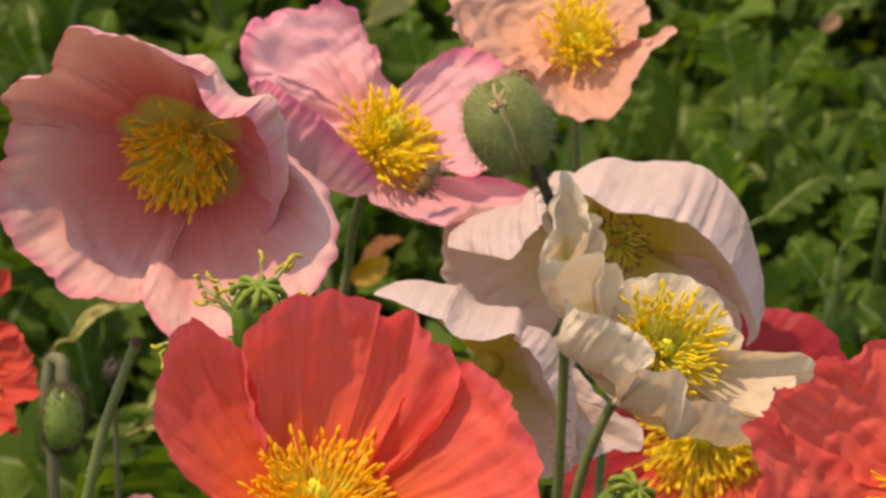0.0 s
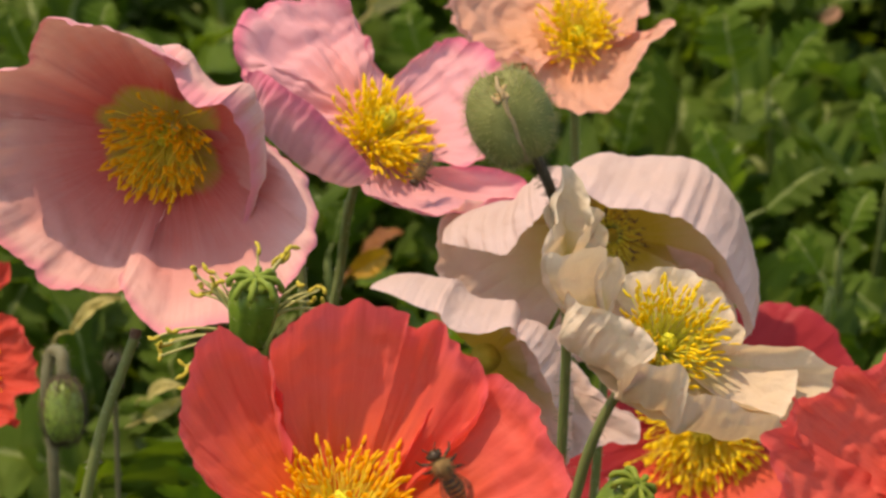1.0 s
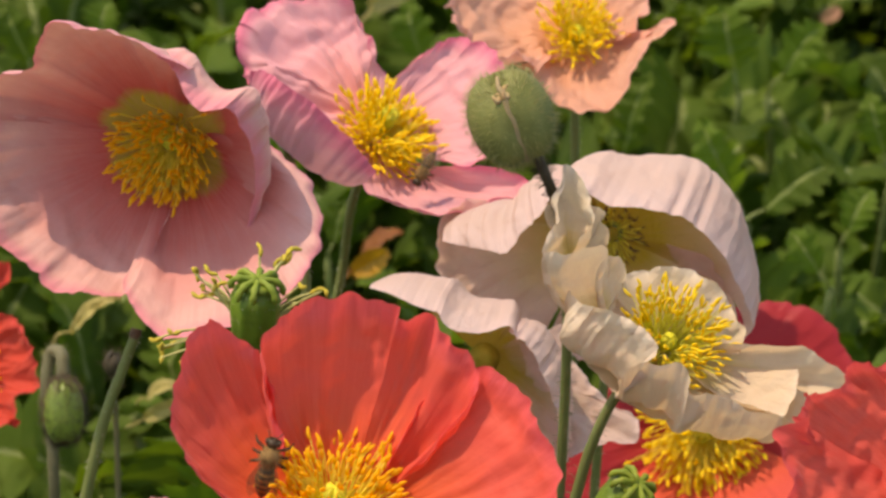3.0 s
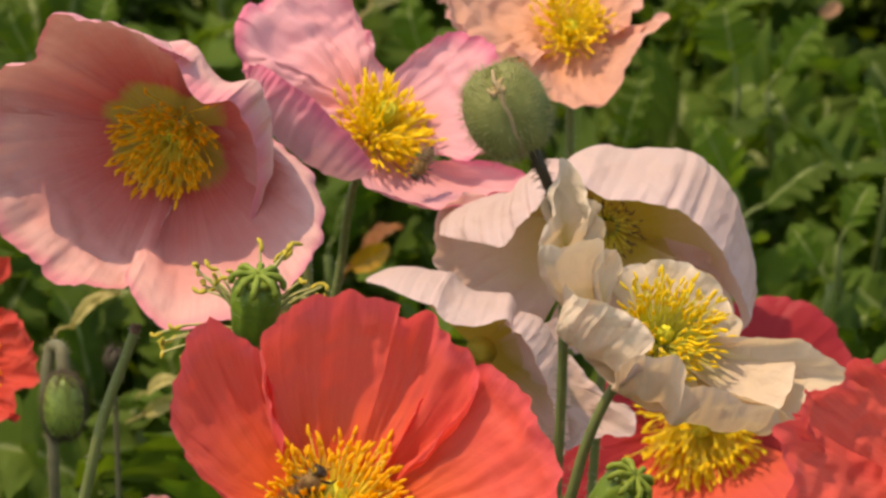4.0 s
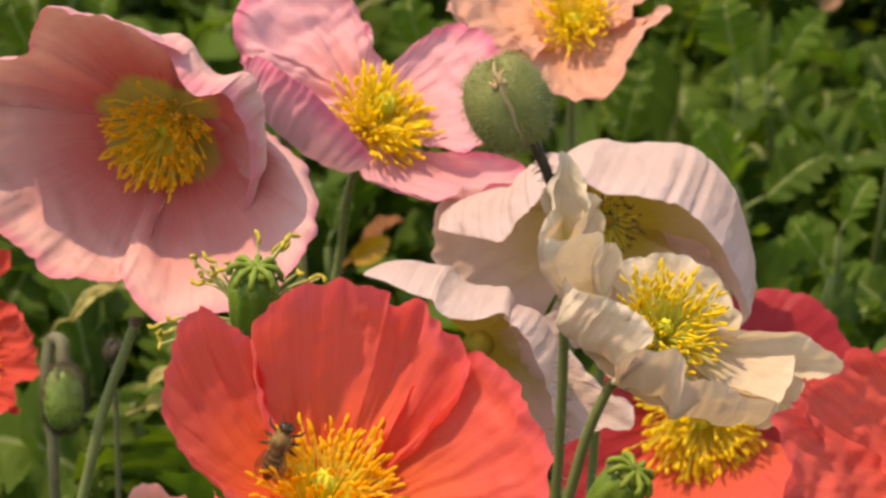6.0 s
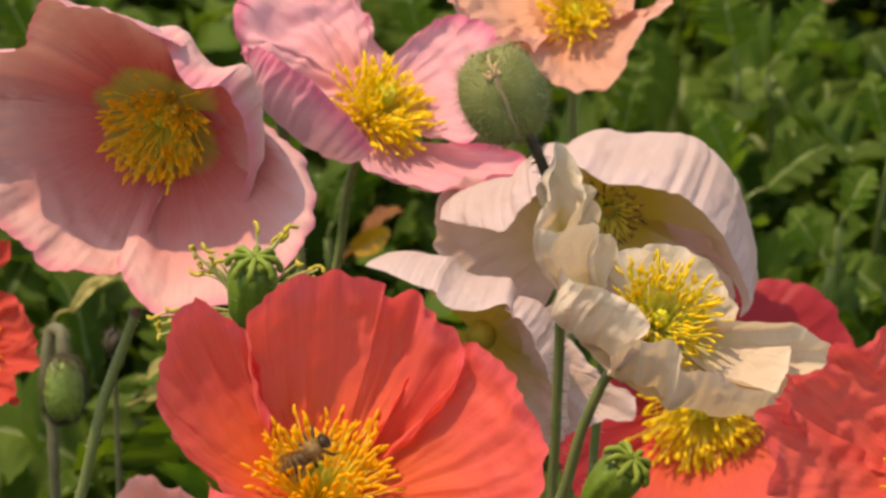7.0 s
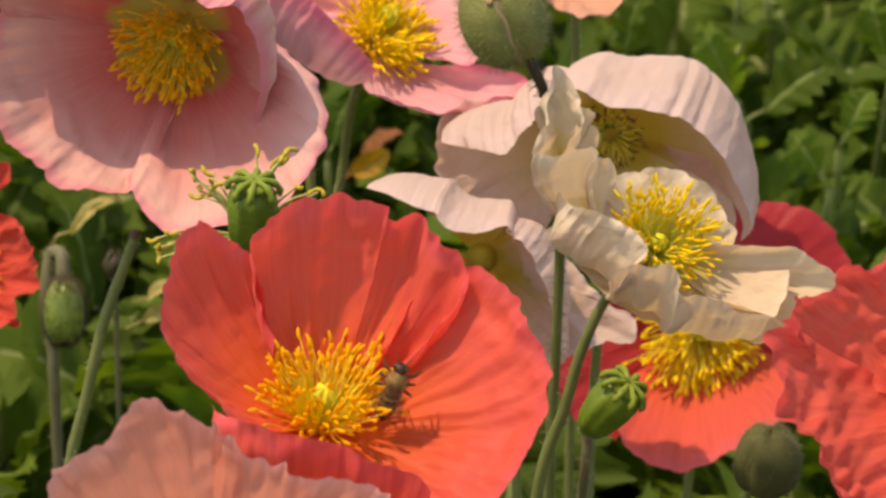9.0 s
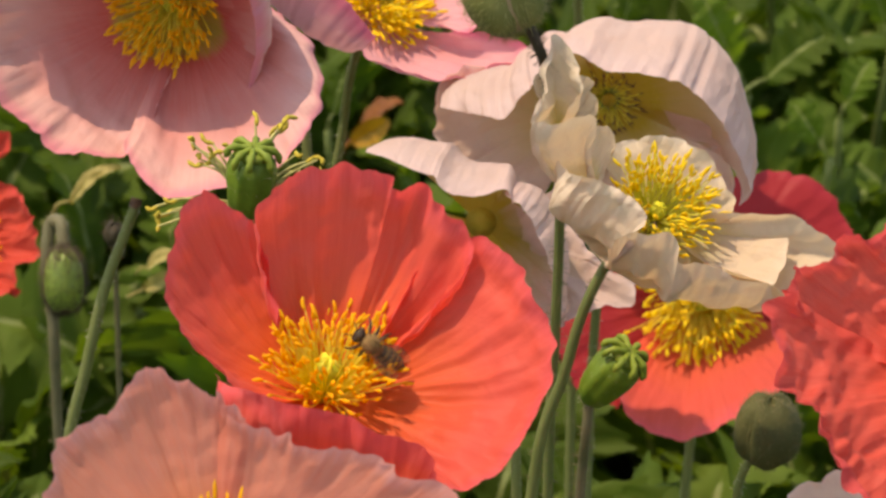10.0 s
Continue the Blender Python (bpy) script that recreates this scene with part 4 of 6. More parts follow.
# crumpled coral-red poppy in full sun
red_poppy = thing('poppy', (0.1279, 0.9043, 0), 'crumpled coral-red poppy in full sun', 'poppy', 'poppies of the bed')
red_poppy_head = Head(red_poppy, (0.1300, 0.9079, 0.3698), (-0.3, 0.4, 0.85))
petal(red_poppy_head, RED, [(-4.65, 1.54, 0.83), (-4.86, 2.44, 0.41), (-4.58, 2.76, 0.28), (-3.62, 3.06, 0), (-3.07, 3.55, -0.28), (-2.24, 3.78, -0.55), (-1.06, 4.03, -0.83), (0.04, 3.48, -0.69)], fold=0.12, frill=0.12, pleat=0.02, crumple=0.015, wrinkle=1.8, facet=0.3, broad=1.05, nick=0.06, seed=71)
petal(red_poppy_head, RED, [(-4.82, 2.3, 0.83), (-5.12, 1.54, 1.1), (-5.01, 0.58, 1.52), (-4.63, -0.39, 1.93), (-3.94, -1.56, 2.21), (-3.13, -2.63, 2.35), (-2.44, -3.15, 2.35), (-1.34, -3.57, 2.35)], fold=0.12, frill=0.12, pleat=0.02, crumple=0.015, wrinkle=1.8, facet=0.3, broad=1.05, nick=0.06, seed=72)
petal(red_poppy_head, RED, [(-1.89, -3.15, 2.35), (-0.51, -3.7, 2.07), (0.87, -2.87, 1.66), (1.7, -1.22, 0.83), (1.56, 0.99, 0), (0.59, 2.92, -0.55), (-0.51, 3.75, -0.83)], fold=0.25, frill=0.15, pleat=0.02, crumple=0.015, wrinkle=1.8, facet=0.3, broad=1.05, nick=0.06, seed=73)
stamens(red_poppy_head, [FILAMENT, ANTHER], 120, 1.7, 60, seed=8, ring=0.4)
ovary(red_poppy_head, [OVARY, STIGMA], 0.4, 0.8)
stem(red_poppy, [(0.1279, 0.9043, 0), (0.1245, 0.9073, 0.3338), (0.1229, 0.9088, 0.3554), (0.1215, 0.9089, 0.3703)], [0.00198, 0.00172, 0.00145], STEM, HAIR, 8)

# red poppy tilted down with shade-darkened upper petals and a broad yellow tuft
scarlet_poppy = thing('poppy', (0.0754, 1.2049, 0), 'red poppy tilted down with shade-darkened upper petals and a broad yellow tuft', 'poppy', 'poppies of the bed')
scarlet_poppy_head = Head(scarlet_poppy, (0.0831, 1.2092, 0.235), (0, -0.1, 1))
# two petals coloured darker for shade; the sunlit lower one stays coral
petal(scarlet_poppy_head, SHADED_RED, [(-1.67, 1.79, -0.36), (-0.23, 3.27, -0.73), (1.33, 3.91, -0.73), (2.43, 4.07, -0.73), (3.43, 3.87, -0.6), (4.15, 3.36, -0.5), (4.6, 2.74, -0.36), (5.04, 1.82, -0.2), (5.26, 0.33, 0.0), (4.69, -1.31, 0.36), (3.79, -2.95, 0.91)], fold=0.16, seed=81)
petal(scarlet_poppy_head, SHADED_RED, [(-2.03, 1.78, -0.36), (-3.67, 1.05, 0), (-4.68, -0.41, 0.36), (-4.68, -1.69, 0.73), (-3.86, -2.96, 1.09), (-2.76, -3.51, 1.28)], fold=0.16, seed=82)
petal(scarlet_poppy_head, CORAL, [(-3.14, -2.19, 1.64), (-2.93, -2.85, 2.6), (-2.35, -3.64, 3.6), (-1.14, -4.23, 4.2), (-0.08, -4.01, 4.3), (0.63, -3.59, 4.2), (2.08, -2.91, 3.8), (3.39, -2.29, 3.0), (4.52, -1.68, 1.64)], fold=0.12, seed=83)
stamens(scarlet_poppy_head, [FILAMENT, YELLOW_ANTHER], 340, 1.9, 72, seed=9, ring=0.45, thick=0.045, lean=(0, -0.4, 0), inner=0.1, tip=0.16, knob=1.3)
ovary(scarlet_poppy_head, [OVARY, STIGMA], 0.4, 0.7)
stem(scarlet_poppy, [(0.0754, 1.2049, 0), (0.0799, 1.2082, 0.1659), (0.0828, 1.2102, 0.2028), (0.0835, 1.2164, 0.2246), (0.0829, 1.2097, 0.234)], [0.00172, 0.00158, 0.00132], STEM, PALE_HAIR, 9, 300, 0.0012)

# salmon-peach poppy with a thin glowing back petal
salmon_poppy = thing('poppy', (-0.0492, 0.8291, 0), 'salmon-peach poppy with a thin glowing back petal', 'poppy', 'poppies of the bed')
salmon_poppy_head = Head(salmon_poppy, (-0.0525, 0.8347, 0.3547), (0, 0.5, 0.85))
petal(salmon_poppy_head, SALMON, [(-4.56, 0.8, 1.04), (-4.17, 2.1, 0.52), (-3.88, 3.34, 0), (-3.13, 3.9, -0.26), (-2.67, 4.21, -0.39), (-2.06, 5.02, -0.52), (-0.79, 4.91, -0.52), (0.12, 4.44, -0.52), (0.54, 3.9, -0.39)], fold=0.18, frill=0.12, pleat=0.09, crumple=0.03, ragged=0.045, facet=0.06, nick=0.12, seed=91)
petal(salmon_poppy_head, SALMON, [(-0.14, 4.57, -0.46), (0.54, 3.95, -0.26), (1.42, 3.6, -0.13), (2.06, 3.42, 0), (3.28, 3.2, 0.26), (4.3, 2.8, 0.52), (5.32, 2.34, 0.91), (5.65, 1.32, 1.3), (5.32, -0.11, 1.82)], fold=0.18, frill=0.12, pleat=0.09, crumple=0.03, ragged=0.045, facet=0.06, nick=0.12, seed=92)
petal(salmon_poppy_head, SALMON, [(-4.56, 0.8, 1.04), (-4.04, -0.5, 2.08), (-1.83, -1.54, 2.86), (0.38, -1.8, 3.12), (2.98, -1.41, 2.86), (5.32, 0.02, 1.82)], belly=(0, -0.78, 0), fold=0.14, pleat=0.05, crumple=0.03, ragged=0.045, facet=0.13, seed=93)
stamens(salmon_poppy_head, [FILAMENT, ANTHER], 120, 1.95, 50, seed=10, ring=0.4)
ovary(salmon_poppy_head, [OVARY, STIGMA], 0.4, 0.8)
stem(salmon_poppy, [(-0.0492, 0.8291, 0), (-0.0522, 0.8337, 0.3156), (-0.0536, 0.8359, 0.3451), (-0.054, 0.8392, 0.3628)], [0.00198, 0.00172, 0.00145], STEM, HAIR, 10)

# crinkled orange-red poppy half hidden among leaves
orange_poppy = thing('poppy', (-0.1568, 1.2122, 0), 'crinkled orange-red poppy half hidden among leaves', 'poppy', 'poppies of the bed')
orange_poppy_head = Head(orange_poppy, (-0.1557, 1.2165, 0.2507), (0.3, 0.2, 0.9))
petal(orange_poppy_head, ORANGE, [(-0.55, 4.01, 0), (0.91, 3.83, 0.18), (1.55, 3.56, 0.18), (1.6, 2.92, 0.36), (1.37, 2.28, 0.55), (0.91, 1.91, 0.73)], fold=0.2, frill=0.15, pleat=0.05, crumple=0.16, seed=101)
petal(orange_poppy_head, ORANGE, [(1.09, 2.19, 0.36), (1.73, 1.91, 0.73), (2.37, 1.37, 1.09), (2.77, 0.73, 1.28), (2.64, -0.18, 1.46), (2.1, -0.91, 1.46), (2.1, -1.82, 1.46), (1.28, -1.73, 1.82), (0.18, -2.01, 2.01)], fold=0.22, frill=0.15, pleat=0.05, crumple=0.16, seed=102)
petal(orange_poppy_head, ORANGE, [(0.18, -2.01, 1.82), (-1.82, -1.64, 1.46), (-2.73, 0.18, 0.73), (-2.37, 2.73, 0.18), (-0.55, 4.01, 0)], fold=0.2, frill=0.15, pleat=0.05, crumple=0.16, seed=103)
stamens(orange_poppy_head, [FILAMENT, ANTHER], 90, 1.3, 60, seed=11, ring=0.35)
ovary(orange_poppy_head, [OVARY, STIGMA], 0.35, 0.7)
stem(orange_poppy, [(-0.1568, 1.2122, 0), (-0.1563, 1.2159, 0.1992), (-0.156, 1.2177, 0.2275), (-0.1558, 1.2173, 0.2503)], [0.00172, 0.00145, 0.00132], STEM, PALE_HAIR, 11, 300, 0.0012)

# plump green hairy poppy bud starting to split
hairy_bud = thing('poppy_bud', (0.0272, 1.0096, 0), 'plump green hairy poppy bud starting to split', 'flower bud')
bud_shell(hairy_bud, (0.0157, 1.0125, 0.4281), (-0.38, 0.1, 1), 0.0110, 0.0242, [SEPAL, BUD_HAIR, SEAM], 21, count=1700, roll=22, cleft=0.15)
stem(hairy_bud, [(0.0272, 1.0096, 0), (0.0295, 1.0111, 0.3), (0.0306, 1.0118, 0.3276), (0.0313, 1.0122, 0.3513), (0.0314, 1.0124, 0.3681), (0.0305, 1.0126, 0.3896)], [0.0016, 0.00145, 0.0014, 0.0013], STEM, HAIR, 12, 600)
stem(hairy_bud, [(0.0305, 1.0126, 0.3893), (0.0289, 1.0104, 0.3997), (0.027, 1.0099, 0.4072), (0.0248, 1.0081, 0.4137), (0.0227, 1.0081, 0.419)], [0.0013, 0.00135, 0.0015], DARK_STEM, DARK_HAIR, 31, 260, 0.0028, label='dark brown bristly neck')

# small fresh green bud nodding on an arched stem
nodding_bud = thing('poppy_bud', (-0.121, 1.1571, 0), 'small fresh green bud nodding on an arched stem', 'flower bud')
bud_shell(nodding_bud, (-0.1171, 1.158, 0.2673), (0.02, 0.1, 1), 0.0065, 0.0195, [FRESH_SEPAL, DARK_HAIR, SEPAL], 22, count=2200, length=0.0026, roll=22)
stem(nodding_bud, [(-0.121, 1.1571, 0), (-0.1209, 1.1576, 0.2309), (-0.1209, 1.1579, 0.2507), (-0.1228, 1.1667, 0.2737), (-0.1211, 1.1703, 0.2813), (-0.1179, 1.1662, 0.2827), (-0.1171, 1.1624, 0.2768)], [0.0015, 0.0014, 0.0017, 0.0022], BROWN_STEM, HAIR, 13, 600)

# dark olive hairy bud standing low on a straight stem
dark_bud = thing('poppy_bud', (0.0783, 1.0185, 0), 'dark olive hairy bud standing low on a straight stem', 'flower bud')
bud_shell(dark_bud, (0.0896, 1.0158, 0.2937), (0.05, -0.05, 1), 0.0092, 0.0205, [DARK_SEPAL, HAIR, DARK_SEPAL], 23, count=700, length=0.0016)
stem(dark_bud, [(0.0783, 1.0185, 0), (0.0811, 1.0155, 0.2637), (0.0824, 1.0141, 0.2789), (0.0857, 1.0133, 0.2883)], [0.00139, 0.00132, 0.00119], STEM, PALE_HAIR, 14, 300, 0.0012)

# green ribbed seed pod ringed by withered stamens
ragged_pod = thing('seed_pod', (-0.0548, 1.0331, 0), 'green ribbed seed pod ringed by withered stamens', 'seed pod')
seed_pod(ragged_pod, (-0.052, 1.0154, 0.3602), (0.12, -0.12, 1), 0.0066, 0.0195, 24)
withered_stamens(ragged_pod, (-0.0517, 1.0158, 0.3635), 25)
stem(ragged_pod, [(-0.0548, 1.0331, 0), (-0.0532, 1.0199, 0.3198), (-0.0524, 1.0136, 0.3455), (-0.052, 1.0153, 0.3599)], [0.00172, 0.00145, 0.00145], STEM, PALE_HAIR, 15, 300, 0.0012)

# tilted green seed pod with a star-shaped cap
star_pod = thing('seed_pod', (0.0346, 0.9699, 0), 'tilted green seed pod with a star-shaped cap', 'seed pod')
seed_pod(star_pod, (0.039, 0.9683, 0.3303), (0.55, -0.25, 0.85), 0.0062, 0.0180, 26)
stem(star_pod, [(0.0346, 0.9699, 0), (0.0367, 0.9707, 0.2906), (0.0376, 0.971, 0.3076), (0.0385, 0.9675, 0.3215), (0.039, 0.9683, 0.3303)], [0.00172, 0.00145, 0.00125], BROWN_STEM, HAIR, 16, 600)

# bare green poppy stem with a dry brown tip
bare_stem = thing('cut_stem', (-0.1239, 1.0763, 0), 'bare green poppy stem with a dry brown tip', 'stem')
stem(bare_stem, [(-0.1239, 1.0763, 0), (-0.1101, 1.0774, 0.252), (-0.1036, 1.078, 0.2798), (-0.0973, 1.0783, 0.3054), (-0.0914, 1.0784, 0.3217), (-0.0875, 1.078, 0.3323)], [0.0019, 0.0018, 0.0017, 0.0015], STEM, PALE_HAIR, 17, 200, 0.0014)
v, f = tube([tuple(Vector(p) - bare_stem.location) for p in ((-0.088, 1.0776, 0.3314), (-0.0875, 1.0783, 0.3329), (-0.0872, 1.0788, 0.334))], [0.0014, 0.0017, 0.0015], 10, 6)
part('dry_tip', smooth_mesh('dry_tip', v, f, [CUT]), bare_stem, 'dry brown tip')

# small dried bud, dark and bristly, on a thin stalk
dry_bud = thing('poppy_bud', (-0.1058, 1.2, 0), 'small dried dark bud with stiff dark bristles', 'flower bud')
bud_shell(dry_bud, (-0.1049, 1.2, 0.2626), (0.1, -0.2, 1), 0.0032, 0.0075, [DARK_STEM, DARK_HAIR, CUT], 27, count=60, length=0.0036, seam=False)
stem(dry_bud, [(-0.1058, 1.2, 0), (-0.1058, 1.203, 0.12), (-0.1049, 1.203, 0.2426), (-0.1049, 1.2, 0.2591)], [0.001, 0.0009, 0.0008], BROWN_STEM, HAIR, 34, 200, 0.0012)

# pale greyish-pink poppy petal low under the red one
pale_poppy = thing('poppy', (0.1143, 0.9672, 0), 'pale greyish-pink poppy petal low under the red one', 'poppy', 'poppies of the bed')
pale_poppy_head = Head(pale_poppy, (0.109, 0.9669, 0.2834), (0, 0.5, 0.85))
petal(pale_poppy_head, BLUSH, [(-2.55, 0.3, 0.6), (-1.8, 1.5, 0), (-0.9, 2.07, -0.3), (-0.15, 2.33, -0.3), (0.75, 2.03, -0.3), (1.65, 1.2, 0), (2.25, 0, 0.6)], fold=0.1, seed=171)
petal(pale_poppy_head, BLUSH, [(-2.55, 0.3, 0.6), (-1.95, -1.2, 1.8), (-0.15, -1.8, 2.25), (1.65, -1.2, 1.8), (2.25, 0, 0.6)], fold=0.1, seed=172)
ovary(pale_poppy_head, [OVARY, STIGMA], 0.3, 0.5)
stem(pale_poppy, [(0.1143, 0.9672, 0), (0.1111, 0.9662, 0.2486), (0.1096, 0.9657, 0.2736), (0.1091, 0.9673, 0.2832)], [0.0018, 0.0016, 0.0015], STEM, PALE_HAIR, 33, 300, 0.0012)


# ---------------------------------------------------------------- bees
def ball(centre, radii, m=Matrix.Identity(4), sides=16, rings=10):
    prof = [(math.sin(math.pi * i / (rings - 1)) + 1e-3, -math.cos(math.pi * i / (rings - 1))) for i in range(rings)]
    return lathe(m @ Matrix.Translation(centre) @ Matrix.Diagonal((*radii, 1)), prof, sides)


def build_bee(name, label, size):
    """A honeybee that looks along +x with its back to +z; size is its body length in metres."""
    bee = thing(name, (0, 0, 0), label, "bee", "honeybees on the poppies")
    k = size / 12.5
    s = Matrix.Scale(k, 4)
    rng = random.Random(5)
    thorax_v, thorax_f = ball((1.3, 0, 0.2), (2.1, 1.9, 1.9), s)
    th = part("thorax", smooth_mesh("thorax", thorax_v, thorax_f, [BEE_FUR]), bee, "tawny furry thorax")
    pts = [thorax_v[rng.randrange(len(thorax_v))] for _ in range(420)]
    c = s @ Vector((1.3, 0, 0.2))
    hv, hf = hairs(pts, [(p - c).normalized() for p in pts], 0.9 * k, rng, 0.05 * k)
    part("fur", smooth_mesh("fur", hv, hf, [BEE_FUR]), th, kind="stuff")
    hv, hf = ball((4.1, 0, -0.3), (1.1, 1.5, 1.35), s)
    hd = part("head", smooth_mesh("head", hv, hf, [BEE_DARK]), bee, "dark head")
    for y in (-1, 1):
        v, f = ball((4.4, y * 1.15, -0.1), (0.55, 0.45, 0.95), s, 10, 8)
        part("eye", smooth_mesh("eye", v, f, [BEE_DARK]), hd)
        v, f = tube([tuple(s @ Vector(p)) for p in ((4.9, y * 0.4, 0.3), (5.8, y * 0.9, 0.7), (6.5, y * 1.4, 0.0))], [0.13 * k, 0.1 * k], 6, 8)
        part("antenna", smooth_mesh("antenna", v, f, [BEE_DARK]), hd)
    # abdomen in overlapping rings, dark with amber bands
    prof = []
    for i in range(31):
        t = i / 30
        r = 2.05 * math.sin(math.pi * (0.1 + 0.9 * t)) ** 0.62 * (1 - 0.25 * t)
        r *= 1 + 0.035 * ((t * 6) % 1.0)
        prof.append((max(r, 0.04), t * 7.2))
    m = s @ along_pose((-0.4, 0, 0.0), (-1, 0, -0.16))
    v, f = lathe(m, prof, 18)
    slots = [1 if ((i // 18) / 30 * 6) % 1.0 < 0.27 and i // 18 < 22 else 0 for i in range(len(f))]
    part("abdomen", smooth_mesh("abdomen", v, f, [BEE_DARK, BEE_BAND], slots=slots), bee, "dark glossy abdomen with amber bands")
    for y in (-1, 1):
        for root, tip, wide in (((1.6, 0.9, 1.9), (-6.2, 2.0, 2.3), 1.3), ((0.5, 0.9, 1.7), (-4.6, 2.6, 1.7), 0.9)):
            a, b = Vector((root[0], root[1] * y, root[2])), Vector((tip[0], tip[1] * y, tip[2]))
            d = b - a
            w = d.cross(Vector((0, 0, 1))).normalized() * wide
            verts, faces = [], []
            for i in range(11):
                t = i / 10
                half = math.sin(math.pi * min(1, 0.06 + 0.92 * t) ** 1.5) ** 0.8 + 0.06
                for q in (-1, -0.3, 0.4, 1):
                    verts.append(s @ (a + d * t + w * half * q + Vector((0, 0, 0.12 * math.sin(5 * q + 4 * t)))))
            for i in range(10):
                for q in range(3):
                    faces.append((i * 4 + q, i * 4 + q + 1, i * 4 + q + 5, i * 4 + q + 4))
            part("wing", smooth_mesh("wing", verts, faces, [BEE_WING]), bee, "smoky transparent wing")
        for i, x in enumerate((2.4, 1.2, 0.0)):
            pts = [(x, y * 1.2, -1.2), (x + 0.7 - i * 0.7, y * 2.8, -1.6), (x + 1.0 - i * 1.2, y * 3.4, -3.0), (x + 1.2 - i * 1.7, y * 3.6, -4.0)]
            v, f = tube([tuple(s @ Vector(p)) for p in pts], [0.3 * k, 0.34 * k, 0.22 * k, 0.1 * k], 6, 12)
            part("leg", smooth_mesh("leg", v, f, [BEE_DARK]), bee)
    return bee


bee_on_coral = build_bee("honeybee", "brown striped honeybee foraging in a coral poppy", 0.0165)
bee_on_pink = build_bee("honeybee", "brown honeybee clinging to the stamens of a pink poppy", 0.012)


# ---------------------------------------------------------------- foliage
def leaf_mesh(seed, mat, length=0.12, width=0.055, plain=False):
    """A lobed, folded poppy leaf on its stalk, growing along +x from the origin."""
    rng = random.Random(seed)
    lobes = rng.choice((3, 4, 5, 5))
    rows, across = 64, (-1, -0.7, -0.4, -0.07, 0, 0.07, 0.4, 0.7, 1)
    droop, fold, twist = rng.uniform(0.15, 0.7), rng.uniform(0.15, 0.5), rng.uniform(-0.5, 0.5)
    offset = rng.uniform(0.2, 0.5)

    def outline(t, sign):
        """Half width and forward sweep at t: deep rounded lobes with small teeth."""
        body = math.sin(math.pi * (0.06 + 0.94 * t) ** 0.85) ** 0.7
        if plain:
            return width * 0.5 * body, 0.0
        x = lobes * t ** 1.1 + (offset if sign > 0 else 0.0)
        f = x - math.floor(x)
        lobe = math.sin(math.pi * f ** 0.85) ** 0.5
        tooth = abs(2 * ((3 * f) % 1.0) - 1)
        return width * 0.58 * body * (0.42 + 0.58 * lobe) * (0.88 + 0.18 * tooth), 0.4 * (1 - t)

    verts, faces = [], []
    for i in range(rows + 1):
        t = i / rows
        for q in across:
            half, sweep = outline(t, q)
            half = (half if t < 0.985 else 0.02 * width) + 0.022 * width
            side = half * q
            x = length * (0.28 + 0.72 * t) + abs(q) * half * sweep
            z = 0.42 * length * math.sin(1.7 * t) - droop * length * 0.6 * t ** 2.2 + abs(side) * fold
            z += length * (0.05 * noise.noise(Vector((t * 6, q * 2.2, seed))) + (0 if plain else 0.028) * abs(q) * math.sin(2 * math.pi * lobes * t + seed + 2 * q) - 0.02 * (1 - abs(q)) ** 4)
            ang = twist * t
            verts.append((x, side * math.cos(ang) - 0.3 * side * math.sin(ang), z + side * math.sin(ang)))
    w = len(across)
    for i in range(rows):
        for j in range(w - 1):
            faces.append((i * w + j, i * w + j + 1, (i + 1) * w + j + 1, (i + 1) * w + j))
    sv, sf = tube([(0, 0, -0.13 * length), (length * 0.15, 0, 0.05 * length), (length * 0.3, 0, 0.01 * length)], [0.024 * length, 0.016 * length], 6, 6)
    k = len(verts)
    slots = [1 if j % (w - 1) in (3, 4) and j < rows * (w - 1) * 0.85 else 0 for j in range(len(faces))] + [1] * len(sf)
    verts += sv
    faces += [tuple(k + x for x in f) for f in sf]
    return smooth_mesh("leaf", verts, faces, [mat, mat if plain else LEAF_RIB], slots=slots)


LEAVES = [leaf_mesh(i, LEAF_PALE if i % 2 == 0 else LEAF, 0.066 + 0.008 * (i % 4), 0.042 + 0.007 * (i % 3)) for i in range(12)]


def foliage_clump(x, y, rng, leaves, lift):
    ob = thing("poppy_foliage", (x, y, 0), "clump of lobed grey-green poppy leaves on dark soil", "foliage", "leaf clumps of the bed")
    for i in range(leaves):
        a = i * 2.4 + rng.uniform(-0.4, 0.4)
        leaf = new("leaf", LEAVES[rng.randrange(len(LEAVES))])
        leaf.parent = ob
        rise = rng.uniform(0.1, 1.0)
        scale = rng.uniform(0.6, 1.05)
        leaf.matrix_basis = Matrix.LocRotScale(
            (0.012 * math.cos(a), 0.012 * math.sin(a), rng.uniform(0.005, lift)),
            Euler((rng.uniform(-0.5, 0.5), -rise, a)), (scale, scale, scale))
    return ob


rng = random.Random(11)
for row in range(-3, 17):
    for column in range(13):
        px, py = -0.48 + column * 0.08 + rng.uniform(-0.03, 0.03) + 0.04 * (row % 2), 1.40 + row * 0.075 + rng.uniform(-0.03, 0.03)
        if abs(px) < 0.08 + 0.13 * py:
            foliage_clump(px, py, rng, 19, 0.10)


